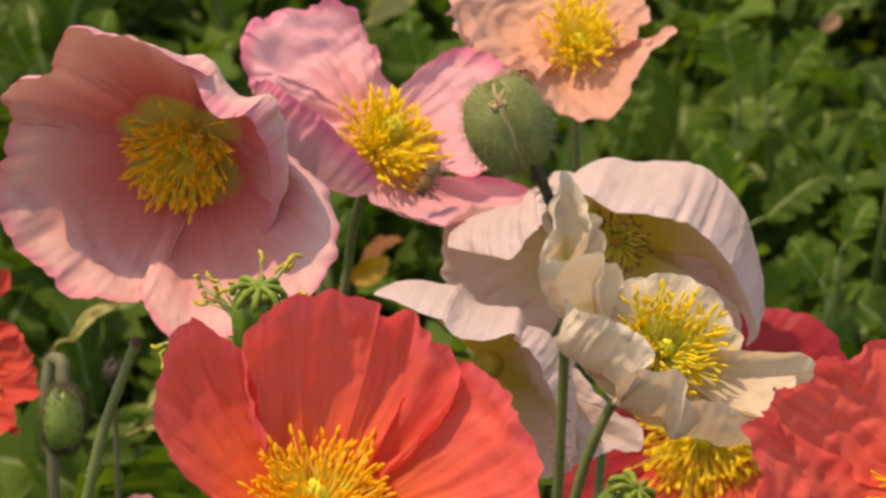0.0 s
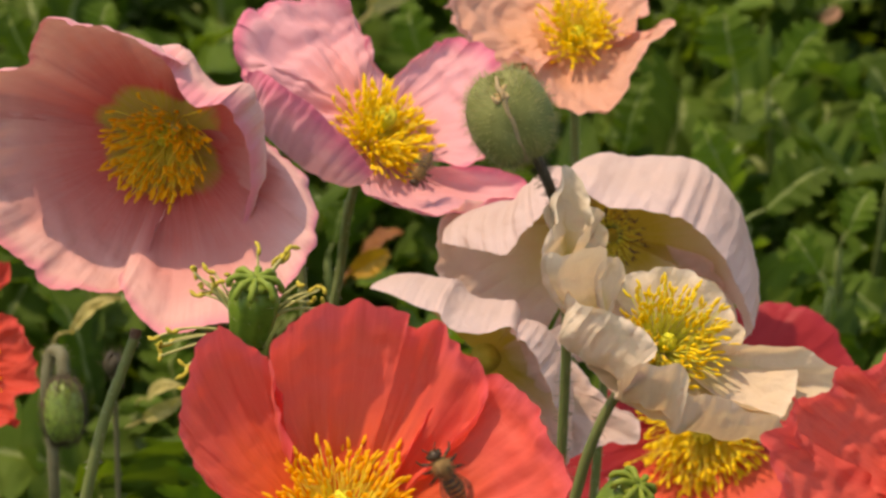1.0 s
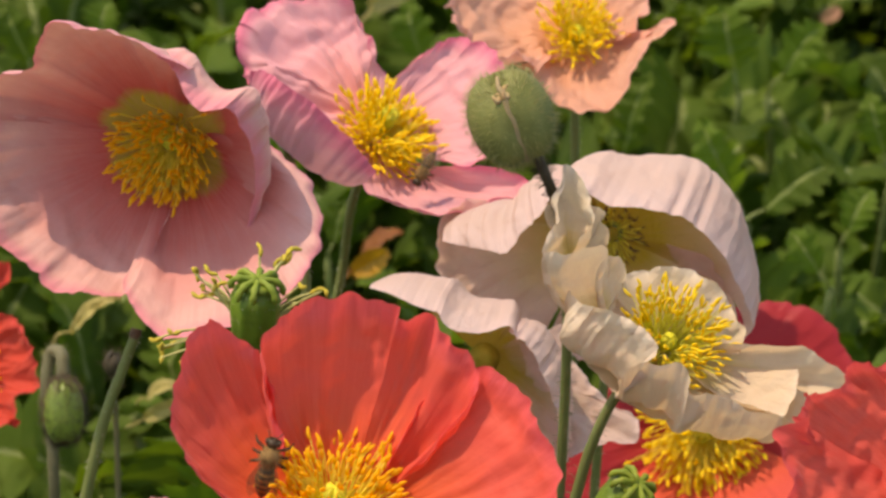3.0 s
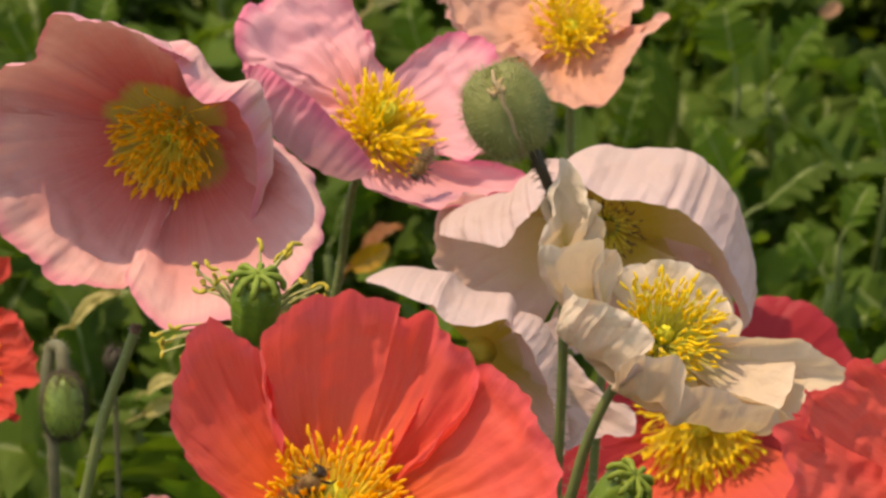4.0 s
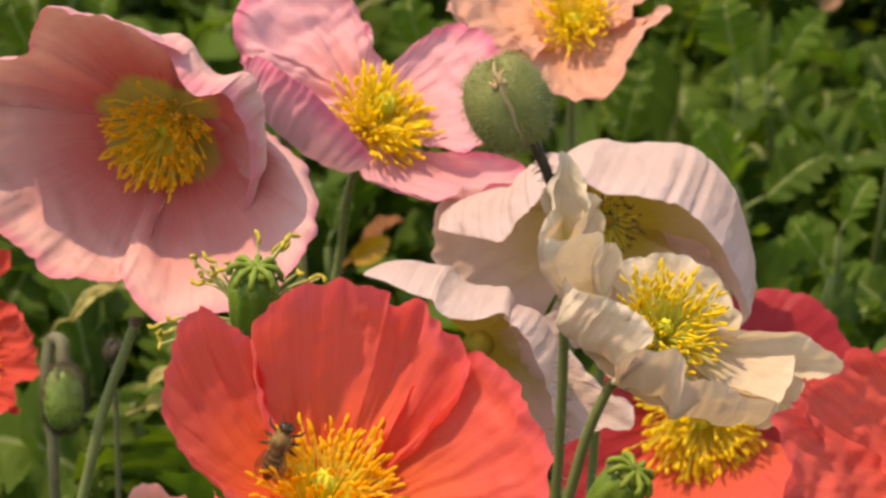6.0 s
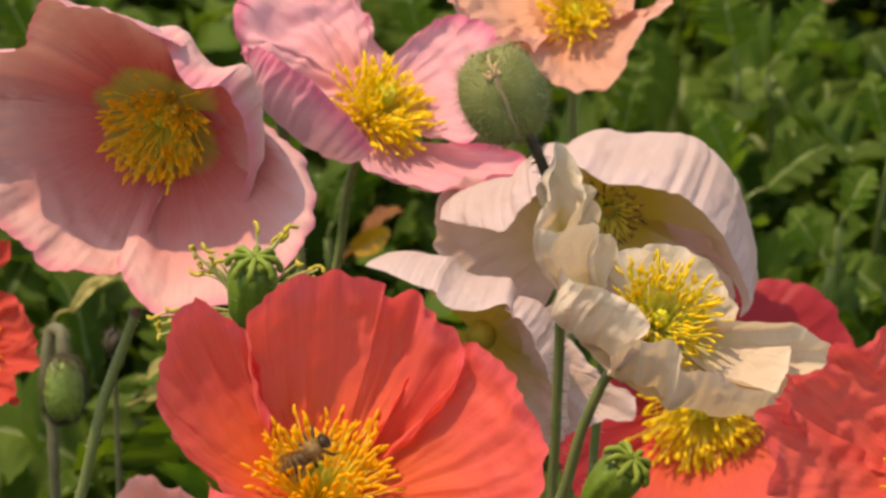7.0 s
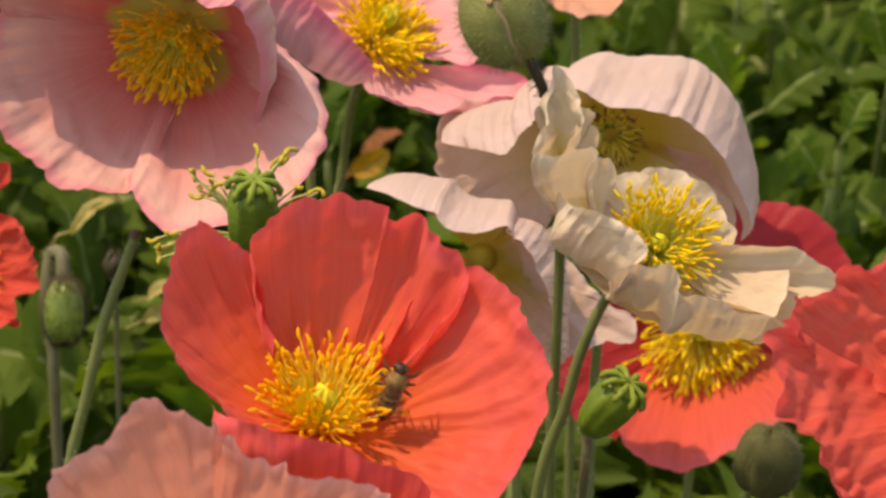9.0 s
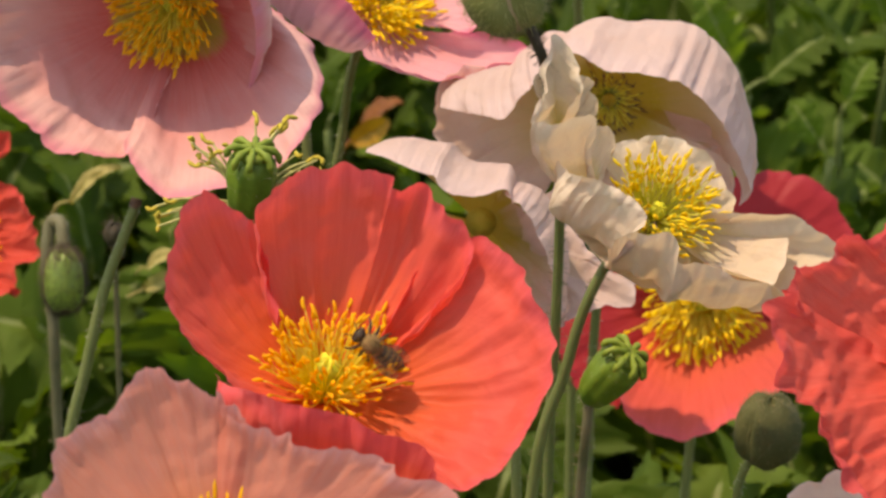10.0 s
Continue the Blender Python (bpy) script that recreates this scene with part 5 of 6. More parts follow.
def standing_leaf(base, tip, width, seed):
    """A clump's tallest leaf, held up on its own stalk with its face to the light."""
    base, tip = Vector(base), Vector(tip)
    ob = thing("poppy_foliage", (base.x, base.y, 0), "tall pale lobed poppy leaf standing above its clump", "foliage", "leaf clumps of the bed")
    way = (tip - base).normalized()
    face = (Vector((-0.2, -0.75, 0.65)) - way * way.dot(Vector((-0.2, -0.75, 0.65)))).normalized()
    turn = Matrix((way, face.cross(way), face)).transposed().to_4x4()
    length = (tip - base).length / 0.72
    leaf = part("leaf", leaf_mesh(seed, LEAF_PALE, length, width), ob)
    root = base - way * 0.28 * length
    leaf.matrix_basis = Matrix.Translation(root - ob.location) @ turn
    foot = Vector((0, 0.02, 0))
    v, f = tube([tuple(foot), (0, 0.02, root.z * 0.6), tuple(root - ob.location - turn.to_3x3() @ Vector((0, 0, 0.13 * length)))], [0.0022, 0.0018, 0.0014], 6, 12)
    part("stalk", smooth_mesh("stalk", v, f, [LEAF_RIB]), ob)


for seed, (base, tip, width) in enumerate((
    ((0.0744, 1.5841, 0.1671), (0.0888, 1.5941, 0.199), 0.0144),
    ((0.117, 1.5431, 0.167), (0.1013, 1.5531, 0.1989), 0.0192),
    ((0.1437, 1.6484, 0.1755), (0.1623, 1.6584, 0.191), 0.0174),
    ((0.126, 1.507, 0.1766), (0.1539, 1.517, 0.1892), 0.0208),
    ((0.1248, 1.6681, 0.1699), (0.1212, 1.6781, 0.1966), 0.0254),
    ((0.1801, 1.5747, 0.1712), (0.1736, 1.5847, 0.1949), 0.0152),
    ((0.1432, 1.4506, 0.1767), (0.1327, 1.4606, 0.1887), 0.0131),
    ((-0.1773, 1.6725, 0.1723), (-0.1855, 1.6825, 0.1943), 0.0159),
    ((-0.1471, 1.6862, 0.1761), (-0.1435, 1.6962, 0.1905), 0.015),
    ((-0.0423, 1.4757, 0.1769), (-0.0354, 1.4857, 0.1886), 0.0108),
    ((-0.0095, 1.6764, 0.1722), (-0.0143, 1.6864, 0.1943), 0.017),
    ((0.1571, 1.4868, 0.1766), (0.1673, 1.4968, 0.189), 0.0145),
)):
    standing_leaf(base, tip, width, 60 + seed)


def bed_foliage():
    """The rest of the bed, out to its edges: leaves past counting, low between the flowers."""
    rng = random.Random(29)
    verts, faces = [], []
    for _ in range(6400):
        x, y = rng.uniform(-1.7, 1.7), rng.uniform(0.55, 3.9)
        if abs(x) < 0.25 and y < 0.8:
            continue
        a, size = rng.uniform(0, 6.28), rng.uniform(0.07, 0.12)
        rise = rng.uniform(0.0, 0.6)
        low = 0.02 if y < 1.1 else 0.07
        m = Matrix.Translation((x, y, rng.uniform(0.005, low))) @ Euler((rng.uniform(-0.4, 0.4), -rise * (0.6 if y < 1.4 else 1), a)).to_matrix().to_4x4()
        k = len(verts)
        for i in range(9):
            t = i / 8
            half = size * 0.2 * math.sin(math.pi * min(0.98, 0.05 + t)) ** 0.7 * (0.55 + 0.45 * abs(math.cos(9 * t)))
            z = 0.02 * math.sin(2 * t) - 0.35 * size * t * t
            verts += [m @ Vector((size * t, half, z + 0.3 * half)), m @ Vector((size * t, 0, z)), m @ Vector((size * t, -half, z + 0.3 * half))]
        for i in range(8):
            p = k + i * 3
            faces += [(p, p + 1, p + 4, p + 3), (p + 1, p + 2, p + 5, p + 4)]
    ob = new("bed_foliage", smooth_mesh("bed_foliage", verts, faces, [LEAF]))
    tagged(ob, "low green poppy leaves that cover the flower bed", "foliage", kind="stuff")


bed_foliage()

# ---------------------------------------------------------------- odd leaves and litter in the bed
def lying_leaf(name, place, turn, tilt, length, width, mat, label, category, seed):
    me = leaf_mesh(seed, mat, length, width, plain=True)
    ob = new(name, me)
    ob.matrix_basis = Matrix.Translation(place) @ pose(0, 0, 0, tilt, -20, turn)
    return tagged(ob, label, category)


lying_leaf("withered_leaf", (-0.04, 1.4642, 0.1667), 30, 60, 0.022, 0.010, LEAF_YELLOW, "yellowed leaf turning orange among the green foliage", "leaf", 41)
lying_leaf("withered_leaf", (-0.0405, 1.4827, 0.1591), 5, 10, 0.030, 0.014, LEAF_RUST, "rust-brown dead leaf curled among the foliage", "leaf", 42)
lying_leaf("withered_leaf", (-0.1124, 1.3336, 0.1707), 20, 60, 0.024, 0.006, LEAF_STRAW, "straw-coloured dry leaf caught between the stems", "leaf", 43)
lying_leaf("withered_leaf", (-0.1104, 1.3375, 0.1789), -15, 40, 0.022, 0.006, LEAF_STRAW, "straw-coloured dry leaf caught between the stems", "leaf", 44)
lying_leaf("withered_leaf", (-0.1357, 1.3, 0.2215), 6, 30, 0.030, 0.006, LEAF_STRAW, "straw-coloured dry stalk caught between the leaves", "leaf", 48)
lying_leaf("withered_leaf", (0.1671, 1.7657, 0.1508), 40, 60, 0.015, 0.006, LEAF_PINK, "dry pinkish leaf tip among the foliage", "leaf", 45)
lying_leaf("withered_leaf", (0.1872, 1.795, 0.0954), 15, 40, 0.018, 0.009, LEAF_PINK, "dry pinkish leaf tip among the foliage", "leaf", 46)
lying_leaf("withered_leaf", (-0.0357, 1.7197, 0.1705), 70, 60, 0.040, 0.016, LEAF_STRAW, "pale yellow-green dying leaf among the foliage", "leaf", 47)


def motions():
    """Flowers sway about the foot of their stems; two bees visit them."""
    walk(rose_poppy, [
        (0, pose(-0.0406, 1.1013, 0, 0.61, 0.81, 0)), (0.5, pose(-0.0406, 1.1013, 0, 0.13, -0.22, 0)), (1, pose(-0.0406, 1.1013, 0, 0.23, -0.11, 0)),
        (1.5, pose(-0.0406, 1.1013, 0, 0.60, 0.37, 0)), (2, pose(-0.0406, 1.1013, 0, 0.92, 0.22, 0)), (2.5, pose(-0.0406, 1.1013, 0, 0.72, 0.07, 0)),
        (4, pose(-0.0406, 1.1013, 0, 0.39, 0.18, 0)), (4.5, pose(-0.0406, 1.1013, 0, 0.00, 0.00, 0)), (5, pose(-0.0406, 1.1013, 0, 0.49, -0.18, 0)),
        (5.5, pose(-0.0406, 1.1013, 0, 0.33, -0.07, 0)), (7, pose(-0.0406, 1.1013, 0, 0.49, -0.18, 0)), (7.5, pose(-0.0406, 1.1013, 0, 0.25, -0.07, 0)),
        (8, pose(-0.0406, 1.1013, 0, 0.56, -0.26, 0)), (8.5, pose(-0.0406, 1.1013, 0, 0.55, -0.29, 0)), (9, pose(-0.0406, 1.1013, 0, 0.33, 0.33, 0)),
        (9.5, pose(-0.0406, 1.1013, 0, -0.49, 0.18, 0)), (10, pose(-0.0406, 1.1013, 0, -0.15, 0.11, 0)),
    ])
    walk(pink_poppy, [
        (0, pose(-0.0399, 1.1484, 0, 0.33, 0.40, 0)), (0.5, pose(-0.0399, 1.1484, 0, 0.09, 0.12, 0)), (1, pose(-0.0399, 1.1484, 0, 0.18, 0.08, 0)),
        (1.5, pose(-0.0399, 1.1484, 0, 0.26, 0.24, 0)), (2, pose(-0.0399, 1.1484, 0, 0.26, 0.20, 0)), (2.5, pose(-0.0399, 1.1484, 0, 0.17, 0.20, 0)),
        (4, pose(-0.0399, 1.1484, 0, 0.08, 0.12, 0)), (4.5, pose(-0.0399, 1.1484, 0, 0.00, 0.00, 0)), (5, pose(-0.0399, 1.1484, 0, 0.09, 0.04, 0)),
        (5.5, pose(-0.0399, 1.1484, 0, -0.00, 0.04, 0)), (7, pose(-0.0399, 1.1484, 0, -0.01, 0.08, 0)), (7.5, pose(-0.0399, 1.1484, 0, -0.10, 0.04, 0)),
        (8, pose(-0.0399, 1.1484, 0, -0.02, 0.08, 0)), (8.5, pose(-0.0399, 1.1484, 0, 0.08, 0.12, 0)), (9, pose(-0.0399, 1.1484, 0, -0.03, 0.20, 0)),
        (9.5, pose(-0.0399, 1.1484, 0, -0.31, 0.16, 0)), (10, pose(-0.0399, 1.1484, 0, -0.21, 0.16, 0)),
    ])
    walk(peach_poppy, [
        (0, pose(0.0419, 1.2331, 0, 0.01, 0.30, 0)), (0.5, pose(0.0419, 1.2331, 0, -0.09, 0.22, 0)), (1, pose(0.0419, 1.2331, 0, 0.10, 0.22, 0)),
        (1.5, pose(0.0419, 1.2331, 0, 0.11, 0.35, 0)), (2, pose(0.0419, 1.2331, 0, 0.10, 0.26, 0)), (2.5, pose(0.0419, 1.2331, 0, 0.01, 0.35, 0)),
        (4, pose(0.0419, 1.2331, 0, -0.00, -0.05, 0)), (4.5, pose(0.0419, 1.2331, 0, 0.00, 0.00, 0)), (5, pose(0.0419, 1.2331, 0, 0.00, 0.04, 0)),
        (5.5, pose(0.0419, 1.2331, 0, 0.00, 0.00, 0)), (7, pose(0.0419, 1.2331, 0, 0.10, 0.09, 0)), (7.5, pose(0.0419, 1.2331, 0, 0.00, 0.09, 0)),
        (8, pose(0.0419, 1.2331, 0, 0.10, 0.13, 0)),
    ])
    walk(blush_poppy, [
        (0, pose(0.0420, 1.1152, 0, -0.21, 0.42, 0)), (0.5, pose(0.0420, 1.1152, 0, -0.11, 0.21, 0)), (1, pose(0.0420, 1.1152, 0, 0.09, 0.17, 0)),
        (1.5, pose(0.0420, 1.1152, 0, 0.19, 0.25, 0)), (2, pose(0.0420, 1.1152, 0, 0.19, 0.21, 0)), (2.5, pose(0.0420, 1.1152, 0, 0.10, 0.21, 0)),
        (4, pose(0.0420, 1.1152, 0, -0.20, 0.04, 0)), (4.5, pose(0.0420, 1.1152, 0, 0.00, 0.00, 0)), (5, pose(0.0420, 1.1152, 0, -0.20, 0.00, 0)),
        (5.5, pose(0.0420, 1.1152, 0, 0.00, -0.04, 0)), (7, pose(0.0420, 1.1152, 0, -0.10, 0.08, 0)), (7.5, pose(0.0420, 1.1152, 0, -0.20, -0.04, 0)),
        (8, pose(0.0420, 1.1152, 0, -0.11, 0.04, 0)), (8.5, pose(0.0420, 1.1152, 0, 0.09, 0.13, 0)), (9, pose(0.0420, 1.1152, 0, -0.00, 0.13, 0)),
        (9.5, pose(0.0420, 1.1152, 0, -0.21, 0.17, 0)), (10, pose(0.0420, 1.1152, 0, -0.41, 0.08, 0)),
    ])
    walk(blush_poppy_low, [
        (0, pose(0.0249, 1.0588, 0, 0.04, 0.42, 0)), (0.5, pose(0.0249, 1.0588, 0, 0.23, 0.21, 0)), (1, pose(0.0249, 1.0588, 0, 0.12, 0.25, 0)),
        (1.5, pose(0.0249, 1.0588, 0, 0.23, 0.25, 0)), (2, pose(0.0249, 1.0588, 0, 0.33, 0.21, 0)), (2.5, pose(0.0249, 1.0588, 0, 0.23, 0.25, 0)),
        (4, pose(0.0249, 1.0588, 0, -0.11, 0.04, 0)), (4.5, pose(0.0249, 1.0588, 0, 0.00, 0.00, 0)), (5, pose(0.0249, 1.0588, 0, -0.00, -0.04, 0)),
        (5.5, pose(0.0249, 1.0588, 0, -0.02, -0.09, 0)), (7, pose(0.0249, 1.0588, 0, -0.00, 0.04, 0)), (7.5, pose(0.0249, 1.0588, 0, -0.22, -0.09, 0)),
        (8, pose(0.0249, 1.0588, 0, -0.01, 0.00, 0)), (8.5, pose(0.0249, 1.0588, 0, 0.11, 0.08, 0)), (9, pose(0.0249, 1.0588, 0, 0.00, 0.08, 0)),
        (9.5, pose(0.0249, 1.0588, 0, -0.21, 0.08, 0)), (10, pose(0.0249, 1.0588, 0, -0.53, 0.04, 0)),
    ])
    walk(cream_poppy, [
        (0, pose(0.0130, 0.9942, 0, -0.04, 0.14, 0)), (0.5, pose(0.0130, 0.9942, 0, 0.26, 0.32, 0)), (1, pose(0.0130, 0.9942, 0, 0.11, 0.21, 0)),
        (1.5, pose(0.0130, 0.9942, 0, -0.17, 0.00, 0)), (2, pose(0.0130, 0.9942, 0, 0.06, 0.11, 0)), (2.5, pose(0.0130, 0.9942, 0, 0.11, 0.25, 0)),
        (4, pose(0.0130, 0.9942, 0, -0.11, 0.11, 0)), (4.5, pose(0.0130, 0.9942, 0, 0.00, 0.00, 0)), (5, pose(0.0130, 0.9942, 0, 0.15, 0.07, 0)),
        (5.5, pose(0.0130, 0.9942, 0, -0.04, 0.14, 0)), (7, pose(0.0130, 0.9942, 0, 0.02, -0.07, 0)), (7.5, pose(0.0130, 0.9942, 0, 0.03, -0.11, 0)),
        (8, pose(0.0130, 0.9942, 0, 0.17, -0.03, 0)), (8.5, pose(0.0130, 0.9942, 0, 0.09, -0.03, 0)), (9, pose(0.0130, 0.9942, 0, 0.20, -0.14, 0)),
        (9.5, pose(0.0130, 0.9942, 0, 0.06, -0.25, 0)), (10, pose(0.0130, 0.9942, 0, 0.13, -0.18, 0)),
    ])
    walk(coral_poppy, [
        (0, pose(-0.0107, 0.9229, 0, -0.52, -0.24, 0)), (0.5, pose(-0.0107, 0.9229, 0, 0.34, 0.10, 0)), (1, pose(-0.0107, 0.9229, 0, 1.16, 0.79, 0)),
        (1.5, pose(-0.0107, 0.9229, 0, 0.98, 0.62, 0)), (2, pose(-0.0107, 0.9229, 0, 0.63, 0.48, 0)), (2.5, pose(-0.0107, 0.9229, 0, 0.46, 0.45, 0)),
        (4, pose(-0.0107, 0.9229, 0, 0.79, 0.45, 0)), (4.5, pose(-0.0107, 0.9229, 0, 0.00, 0.00, 0)), (5, pose(-0.0107, 0.9229, 0, 0.32, -0.03, 0)),
        (5.5, pose(-0.0107, 0.9229, 0, 0.35, 0.17, 0)), (7, pose(-0.0107, 0.9229, 0, 0.40, -0.07, 0)), (7.5, pose(-0.0107, 0.9229, 0, 0.24, 0.00, 0)),
        (8, pose(-0.0107, 0.9229, 0, 0.33, 0.07, 0)), (8.5, pose(-0.0107, 0.9229, 0, 0.59, 0.14, 0)), (9, pose(-0.0107, 0.9229, 0, 0.50, 0.07, 0)),
        (9.5, pose(-0.0107, 0.9229, 0, 0.51, 0.14, 0)), (10, pose(-0.0107, 0.9229, 0, 0.60, 0.24, 0)),
    ])
    walk(red_poppy, [
        (0, pose(0.1279, 0.9043, 0, -1.02, -0.68, 0)), (0.5, pose(0.1279, 0.9043, 0, 3.27, 2.08, 0)), (1, pose(0.1279, 0.9043, 0, 0.56, -0.13, 0)),
        (1.5, pose(0.1279, 0.9043, 0, 0.71, 0.00, 0)), (2, pose(0.1279, 0.9043, 0, 0.60, 1.02, 0)), (2.5, pose(0.1279, 0.9043, 0, 0.30, 0.32, 0)),
        (4, pose(0.1279, 0.9043, 0, 0.47, 0.30, 0)), (4.5, pose(0.1279, 0.9043, 0, 0.00, 0.00, 0)), (5, pose(0.1279, 0.9043, 0, 0.16, 0.00, 0)),
        (5.5, pose(0.1279, 0.9043, 0, 0.07, 0.49, 0)), (7, pose(0.1279, 0.9043, 0, 0.41, -0.33, 0)), (7.5, pose(0.1279, 0.9043, 0, 0.17, -0.30, 0)),
        (8, pose(0.1279, 0.9043, 0, 0.56, -0.16, 0)), (8.5, pose(0.1279, 0.9043, 0, 0.40, -0.03, 0)), (9, pose(0.1279, 0.9043, 0, 0.48, -0.03, 0)),
        (9.5, pose(0.1279, 0.9043, 0, 0.63, -0.03, 0)), (10, pose(0.1279, 0.9043, 0, 0.55, -0.06, 0)),
    ])
    walk(scarlet_poppy, [
        (0, pose(0.0754, 1.2049, 0, -0.01, 0.13, 0)), (0.5, pose(0.0754, 1.2049, 0, -0.00, 0.07, 0)), (1, pose(0.0754, 1.2049, 0, 0.32, 0.13, 0)),
        (1.5, pose(0.0754, 1.2049, 0, 0.32, 0.13, 0)), (2, pose(0.0754, 1.2049, 0, 0.32, 0.07, 0)), (2.5, pose(0.0754, 1.2049, 0, 0.15, 0.13, 0)),
        (4, pose(0.0754, 1.2049, 0, 0.16, 0.00, 0)), (4.5, pose(0.0754, 1.2049, 0, 0.00, 0.00, 0)), (5, pose(0.0754, 1.2049, 0, 0.16, 0.00, 0)),
        (5.5, pose(0.0754, 1.2049, 0, 0.16, 0.00, 0)), (7, pose(0.0754, 1.2049, 0, -0.02, 0.07, 0)), (7.5, pose(0.0754, 1.2049, 0, -0.01, 0.00, 0)),
        (8, pose(0.0754, 1.2049, 0, 0.15, 0.07, 0)), (8.5, pose(0.0754, 1.2049, 0, 0.16, 0.00, 0)), (9, pose(0.0754, 1.2049, 0, 0.17, -0.07, 0)),
        (9.5, pose(0.0754, 1.2049, 0, 0.31, 0.07, 0)), (10, pose(0.0754, 1.2049, 0, 0.15, 0.07, 0)),
    ])
    walk(salmon_poppy, [
        (0, pose(-0.0492, 0.8291, 0, -0.48, -0.22, 0)), (0.5, pose(-0.0492, 0.8291, 0, 0.32, 0.10, 0)), (1, pose(-0.0492, 0.8291, 0, 1.03, 0.74, 0)),
        (1.5, pose(-0.0492, 0.8291, 0, 0.88, 0.58, 0)), (2, pose(-0.0492, 0.8291, 0, 0.55, 0.45, 0)), (2.5, pose(-0.0492, 0.8291, 0, 0.40, 0.42, 0)),
        (4, pose(-0.0492, 0.8291, 0, 0.71, 0.42, 0)), (4.5, pose(-0.0492, 0.8291, 0, 0.00, 0.00, 0)), (5, pose(-0.0492, 0.8291, 0, 0.31, -0.03, 0)),
        (5.5, pose(-0.0492, 0.8291, 0, 0.32, 0.16, 0)), (7, pose(-0.0492, 0.8291, 0, 0.39, -0.06, 0)), (7.5, pose(-0.0492, 0.8291, 0, 0.23, 0.00, 0)),
        (8, pose(-0.0492, 0.8291, 0, 0.31, 0.07, 0)), (8.5, pose(-0.0492, 0.8291, 0, 0.55, 0.13, 0)), (9, pose(-0.0492, 0.8291, 0, 0.47, 0.07, 0)),
        (9.5, pose(-0.0492, 0.8291, 0, 0.47, 0.13, 0)), (10, pose(-0.0492, 0.8291, 0, 0.55, 0.22, 0)),
    ])
    walk(hairy_bud, [
        (0, pose(0.0272, 1.0096, 0, 0.01, 0.15, 0)), (0.5, pose(0.0272, 1.0096, 0, 0.17, 0.42, 0)), (1, pose(0.0272, 1.0096, 0, 0.08, 0.24, 0)),
        (1.5, pose(0.0272, 1.0096, 0, -0.15, -0.03, 0)), (2, pose(0.0272, 1.0096, 0, 0.08, 0.15, 0)), (2.5, pose(0.0272, 1.0096, 0, 0.16, 0.27, 0)),
        (4, pose(0.0272, 1.0096, 0, -0.07, 0.12, 0)), (4.5, pose(0.0272, 1.0096, 0, 0.00, 0.00, 0)), (5, pose(0.0272, 1.0096, 0, 0.08, 0.12, 0)),
        (5.5, pose(0.0272, 1.0096, 0, -0.07, 0.18, 0)), (7, pose(0.0272, 1.0096, 0, -0.00, -0.03, 0)), (7.5, pose(0.0272, 1.0096, 0, 0.06, -0.12, 0)),
        (8, pose(0.0272, 1.0096, 0, 0.14, -0.03, 0)), (8.5, pose(0.0272, 1.0096, 0, 0.14, -0.03, 0)),
    ])
    walk(ragged_pod, [
        (0, pose(-0.0548, 1.0331, 0, 0.07, 0.11, 0)), (0.5, pose(-0.0548, 1.0331, 0, 0.16, -0.03, 0)), (1, pose(-0.0548, 1.0331, 0, -0.00, -0.03, 0)),
        (1.5, pose(-0.0548, 1.0331, 0, 0.00, -0.03, 0)), (2, pose(-0.0548, 1.0331, 0, 0.15, 0.04, 0)), (2.5, pose(-0.0548, 1.0331, 0, 0.15, 0.04, 0)),
        (4, pose(-0.0548, 1.0331, 0, 0.15, 0.07, 0)), (4.5, pose(-0.0548, 1.0331, 0, 0.00, 0.00, 0)), (5, pose(-0.0548, 1.0331, 0, 0.08, -0.03, 0)),
        (5.5, pose(-0.0548, 1.0331, 0, 0.08, -0.03, 0)), (7, pose(-0.0548, 1.0331, 0, 0.08, -0.07, 0)), (7.5, pose(-0.0548, 1.0331, 0, -0.00, -0.11, 0)),
        (8, pose(-0.0548, 1.0331, 0, 0.08, -0.07, 0)), (8.5, pose(-0.0548, 1.0331, 0, 0.15, -0.03, 0)), (9, pose(-0.0548, 1.0331, 0, 0.16, -0.07, 0)),
        (9.5, pose(-0.0548, 1.0331, 0, 0.07, -0.11, 0)), (10, pose(-0.0548, 1.0331, 0, 0.07, -0.11, 0)),
    ])
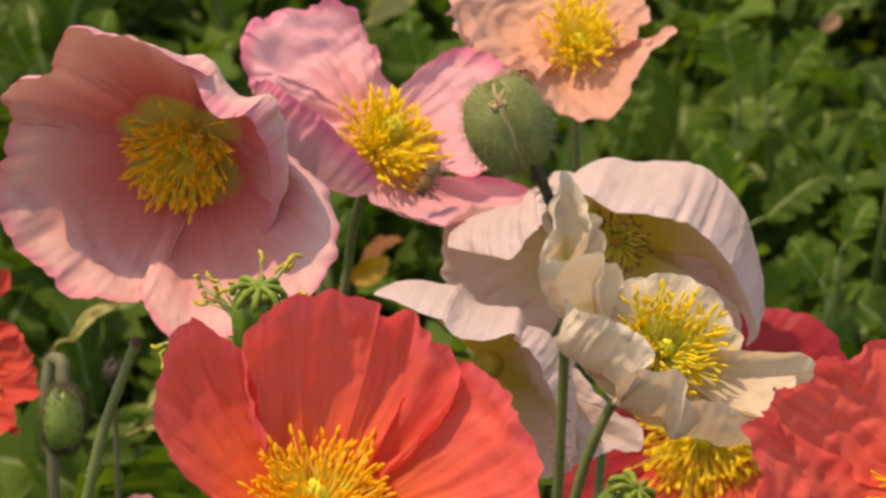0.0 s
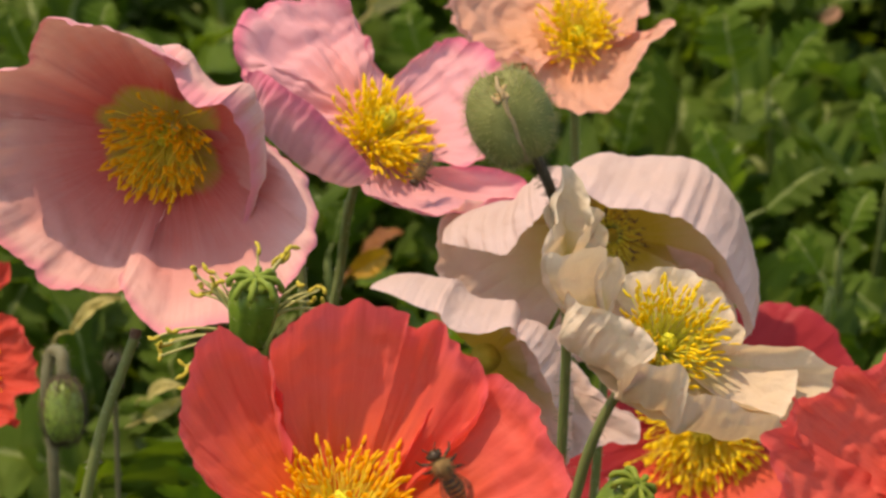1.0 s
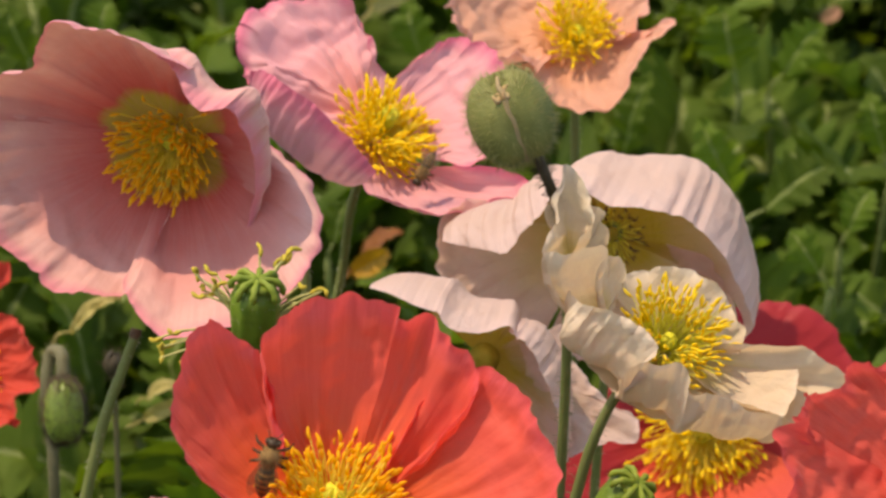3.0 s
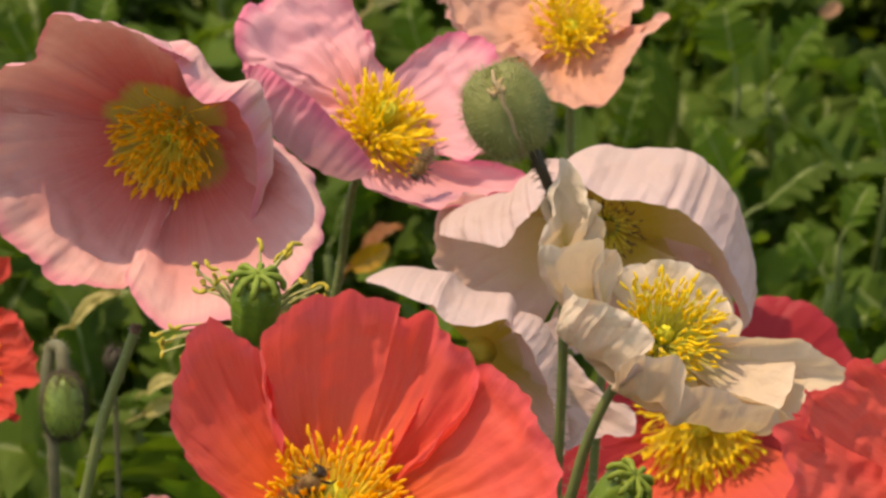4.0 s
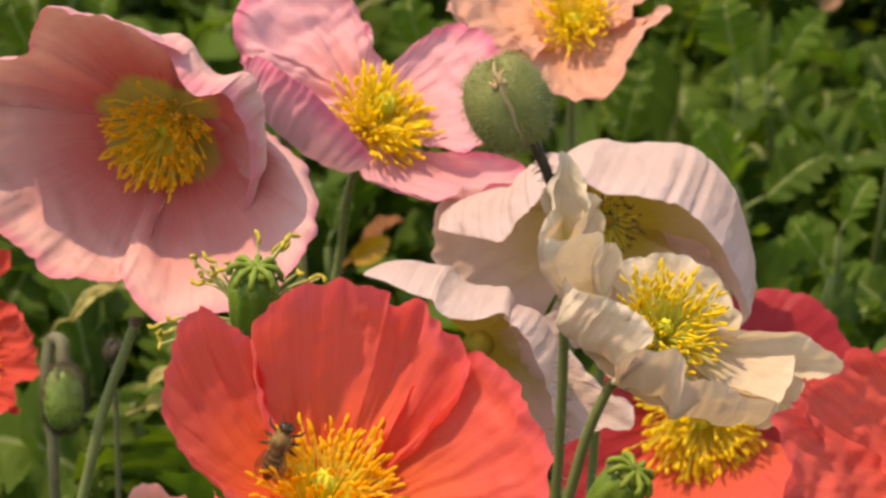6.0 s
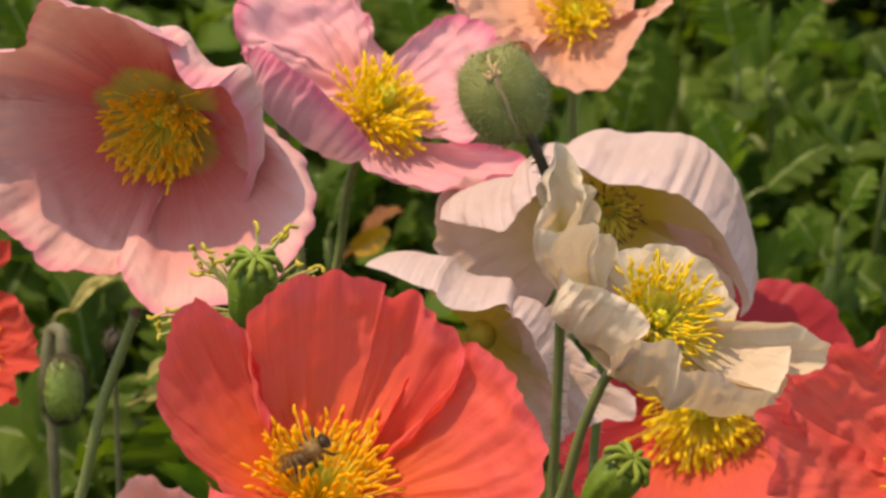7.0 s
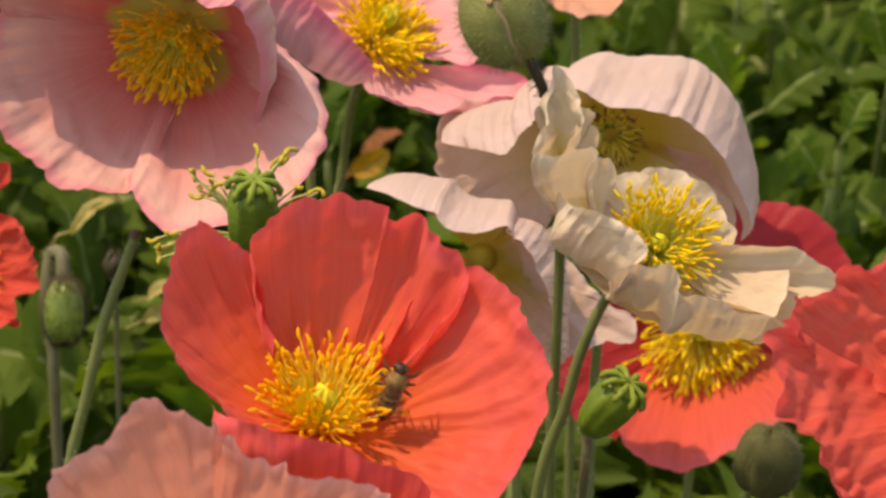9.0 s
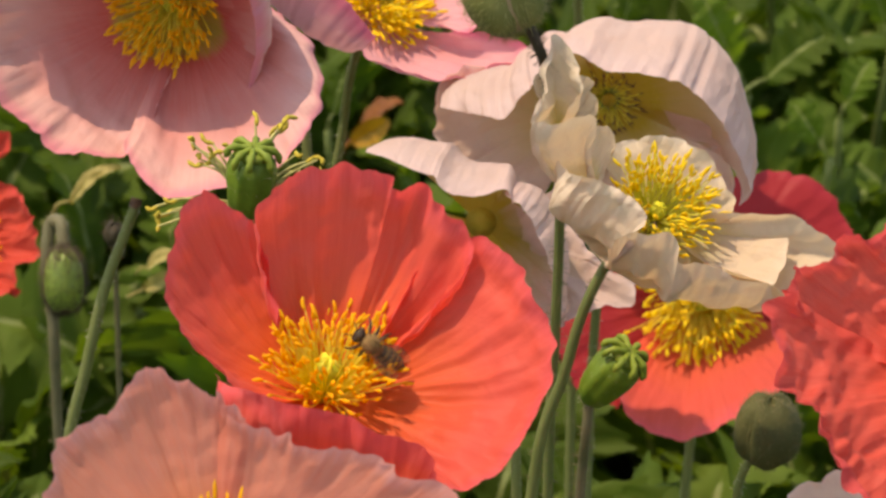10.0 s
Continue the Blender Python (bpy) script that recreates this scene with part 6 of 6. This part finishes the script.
    walk(star_pod, [
        (0, pose(0.0346, 0.9699, 0, -0.00, 0.15, 0)), (0.5, pose(0.0346, 0.9699, 0, 0.35, 0.23, 0)), (1, pose(0.0346, 0.9699, 0, 0.26, 0.19, 0)),
        (1.5, pose(0.0346, 0.9699, 0, -0.09, 0.00, 0)), (2, pose(0.0346, 0.9699, 0, 0.17, 0.08, 0)), (2.5, pose(0.0346, 0.9699, 0, 0.26, 0.19, 0)),
        (4, pose(0.0346, 0.9699, 0, -0.00, 0.08, 0)), (4.5, pose(0.0346, 0.9699, 0, 0.00, 0.00, 0)), (5, pose(0.0346, 0.9699, 0, 0.18, 0.08, 0)),
        (5.5, pose(0.0346, 0.9699, 0, 0.18, 0.11, 0)), (7, pose(0.0346, 0.9699, 0, 0.00, -0.04, 0)), (7.5, pose(0.0346, 0.9699, 0, 0.09, -0.08, 0)),
        (8, pose(0.0346, 0.9699, 0, 0.18, -0.08, 0)), (8.5, pose(0.0346, 0.9699, 0, 0.09, -0.04, 0)), (9, pose(0.0346, 0.9699, 0, 0.19, -0.19, 0)),
        (9.5, pose(0.0346, 0.9699, 0, 0.10, -0.19, 0)), (10, pose(0.0346, 0.9699, 0, 0.19, -0.15, 0)),
    ])
    walk(bee_on_coral, [
        (0, bee_pose((-0.0131, 0.91, 0.3601), -20)),
        (0.6, bee_pose((-0.0172, 0.9112, 0.3626), -10)),
        (0.8, bee_pose((-0.0082, 0.916, 0.373), 30)),
        (1, bee_pose((0.0006, 0.9164, 0.3737), 32)),
        (1.2, bee_pose((-0.0097, 0.9185, 0.3784), 30)),
        (1.4, bee_pose((-0.0153, 0.9192, 0.3799), 28)),
        (1.6, bee_pose((-0.0176, 0.9188, 0.3789), 30)),
        (1.8, bee_pose((-0.0226, 0.9199, 0.3813), 35)),
        (2, bee_pose((-0.0275, 0.921, 0.3836), 25)),
        (2.2, bee_pose((-0.031, 0.9194, 0.3803), 15)),
        (2.4, bee_pose((-0.0349, 0.9187, 0.3787), 5)),
        (2.6, bee_pose((-0.0436, 0.919, 0.3794), 0)),
        (3.2, bee_pose((-0.0422, 0.9161, 0.3732), -20)),
        (3.8, bee_pose((-0.0372, 0.9144, 0.3696), -30)),
        (4.2, bee_pose((-0.0321, 0.9145, 0.3697), -50)),
        (4.5, bee_pose((-0.0429, 0.9152, 0.3713), -25)),
        (4.8, bee_pose((-0.0422, 0.9158, 0.3726), -25)),
        (5, bee_pose((-0.0404, 0.9167, 0.3746), -20)),
        (5.2, bee_pose((-0.0444, 0.9175, 0.3763), -20)),
        (5.5, bee_pose((-0.0387, 0.9198, 0.3812), -25)),
        (5.7, bee_pose((-0.0411, 0.9187, 0.3788), -20)),
        (6.3, bee_pose((-0.0394, 0.9176, 0.3764), -25)),
        (6.8, bee_pose((-0.0365, 0.9169, 0.3749), -30)),
        (7, bee_pose((-0.0333, 0.916, 0.3731), -50)),
        (7.2, bee_pose((-0.0315, 0.9167, 0.3745), -15)),
        (7.5, bee_pose((-0.029, 0.9174, 0.376), -33)),
        (7.8, bee_pose((-0.0256, 0.9165, 0.3742), -45)),
        (8.1, bee_pose((-0.0218, 0.917, 0.375), -50)),
        (8.4, bee_pose((-0.0194, 0.9161, 0.3733), -60)),
        (8.6, bee_pose((-0.014, 0.9141, 0.369), -40)),
        (8.8, bee_pose((-0.014, 0.9157, 0.3723), -20)),
        (9, bee_pose((-0.0121, 0.9148, 0.3705), -20)),
        (9.3, bee_pose((-0.0103, 0.915, 0.3708), 5)),
        (9.6, bee_pose((-0.0133, 0.9152, 0.3714), 30)),
        (10, bee_pose((-0.0165, 0.9158, 0.3725), 52)),
    ])
    walk(bee_on_pink, [
        (0, bee_pose((-0.0044, 1.1204, 0.3642), 150)),
        (0.5, bee_pose((-0.0062, 1.1207, 0.3648), 150)),
        (1, bee_pose((-0.0064, 1.1206, 0.3646), 150)),
        (1.5, bee_pose((-0.0054, 1.1205, 0.3644), 150)),
        (2, bee_pose((-0.0056, 1.1205, 0.3644), 150)),
        (2.5, bee_pose((-0.0056, 1.1206, 0.3646), 150)),
        (4, bee_pose((-0.0062, 1.1207, 0.3648), 150)),
        (4.5, bee_pose((-0.0069, 1.1208, 0.3651), 150)),
        (5, bee_pose((-0.0067, 1.1207, 0.3648), 140)),
        (5.1, bee_pose((-0.0036, 1.1119, 0.3695), 60)),
        (5.2, bee_pose((0.0336, 1.0842, 0.4404), -40)),
        (5.3, bee_pose((0.0835, 1.0506, 0.5102), -60)),
        (5.6, bee_pose((0.1852, 1.0314, 0.5873), -70)),
        (6.5, bee_pose((0.48, 1.10, 0.45), -80)),
        (7.5, bee_pose((0.62, 1.30, 0.001), -85)),
        (10, bee_pose((0.62, 1.30, 0.001), -85)),
    ])


motions()
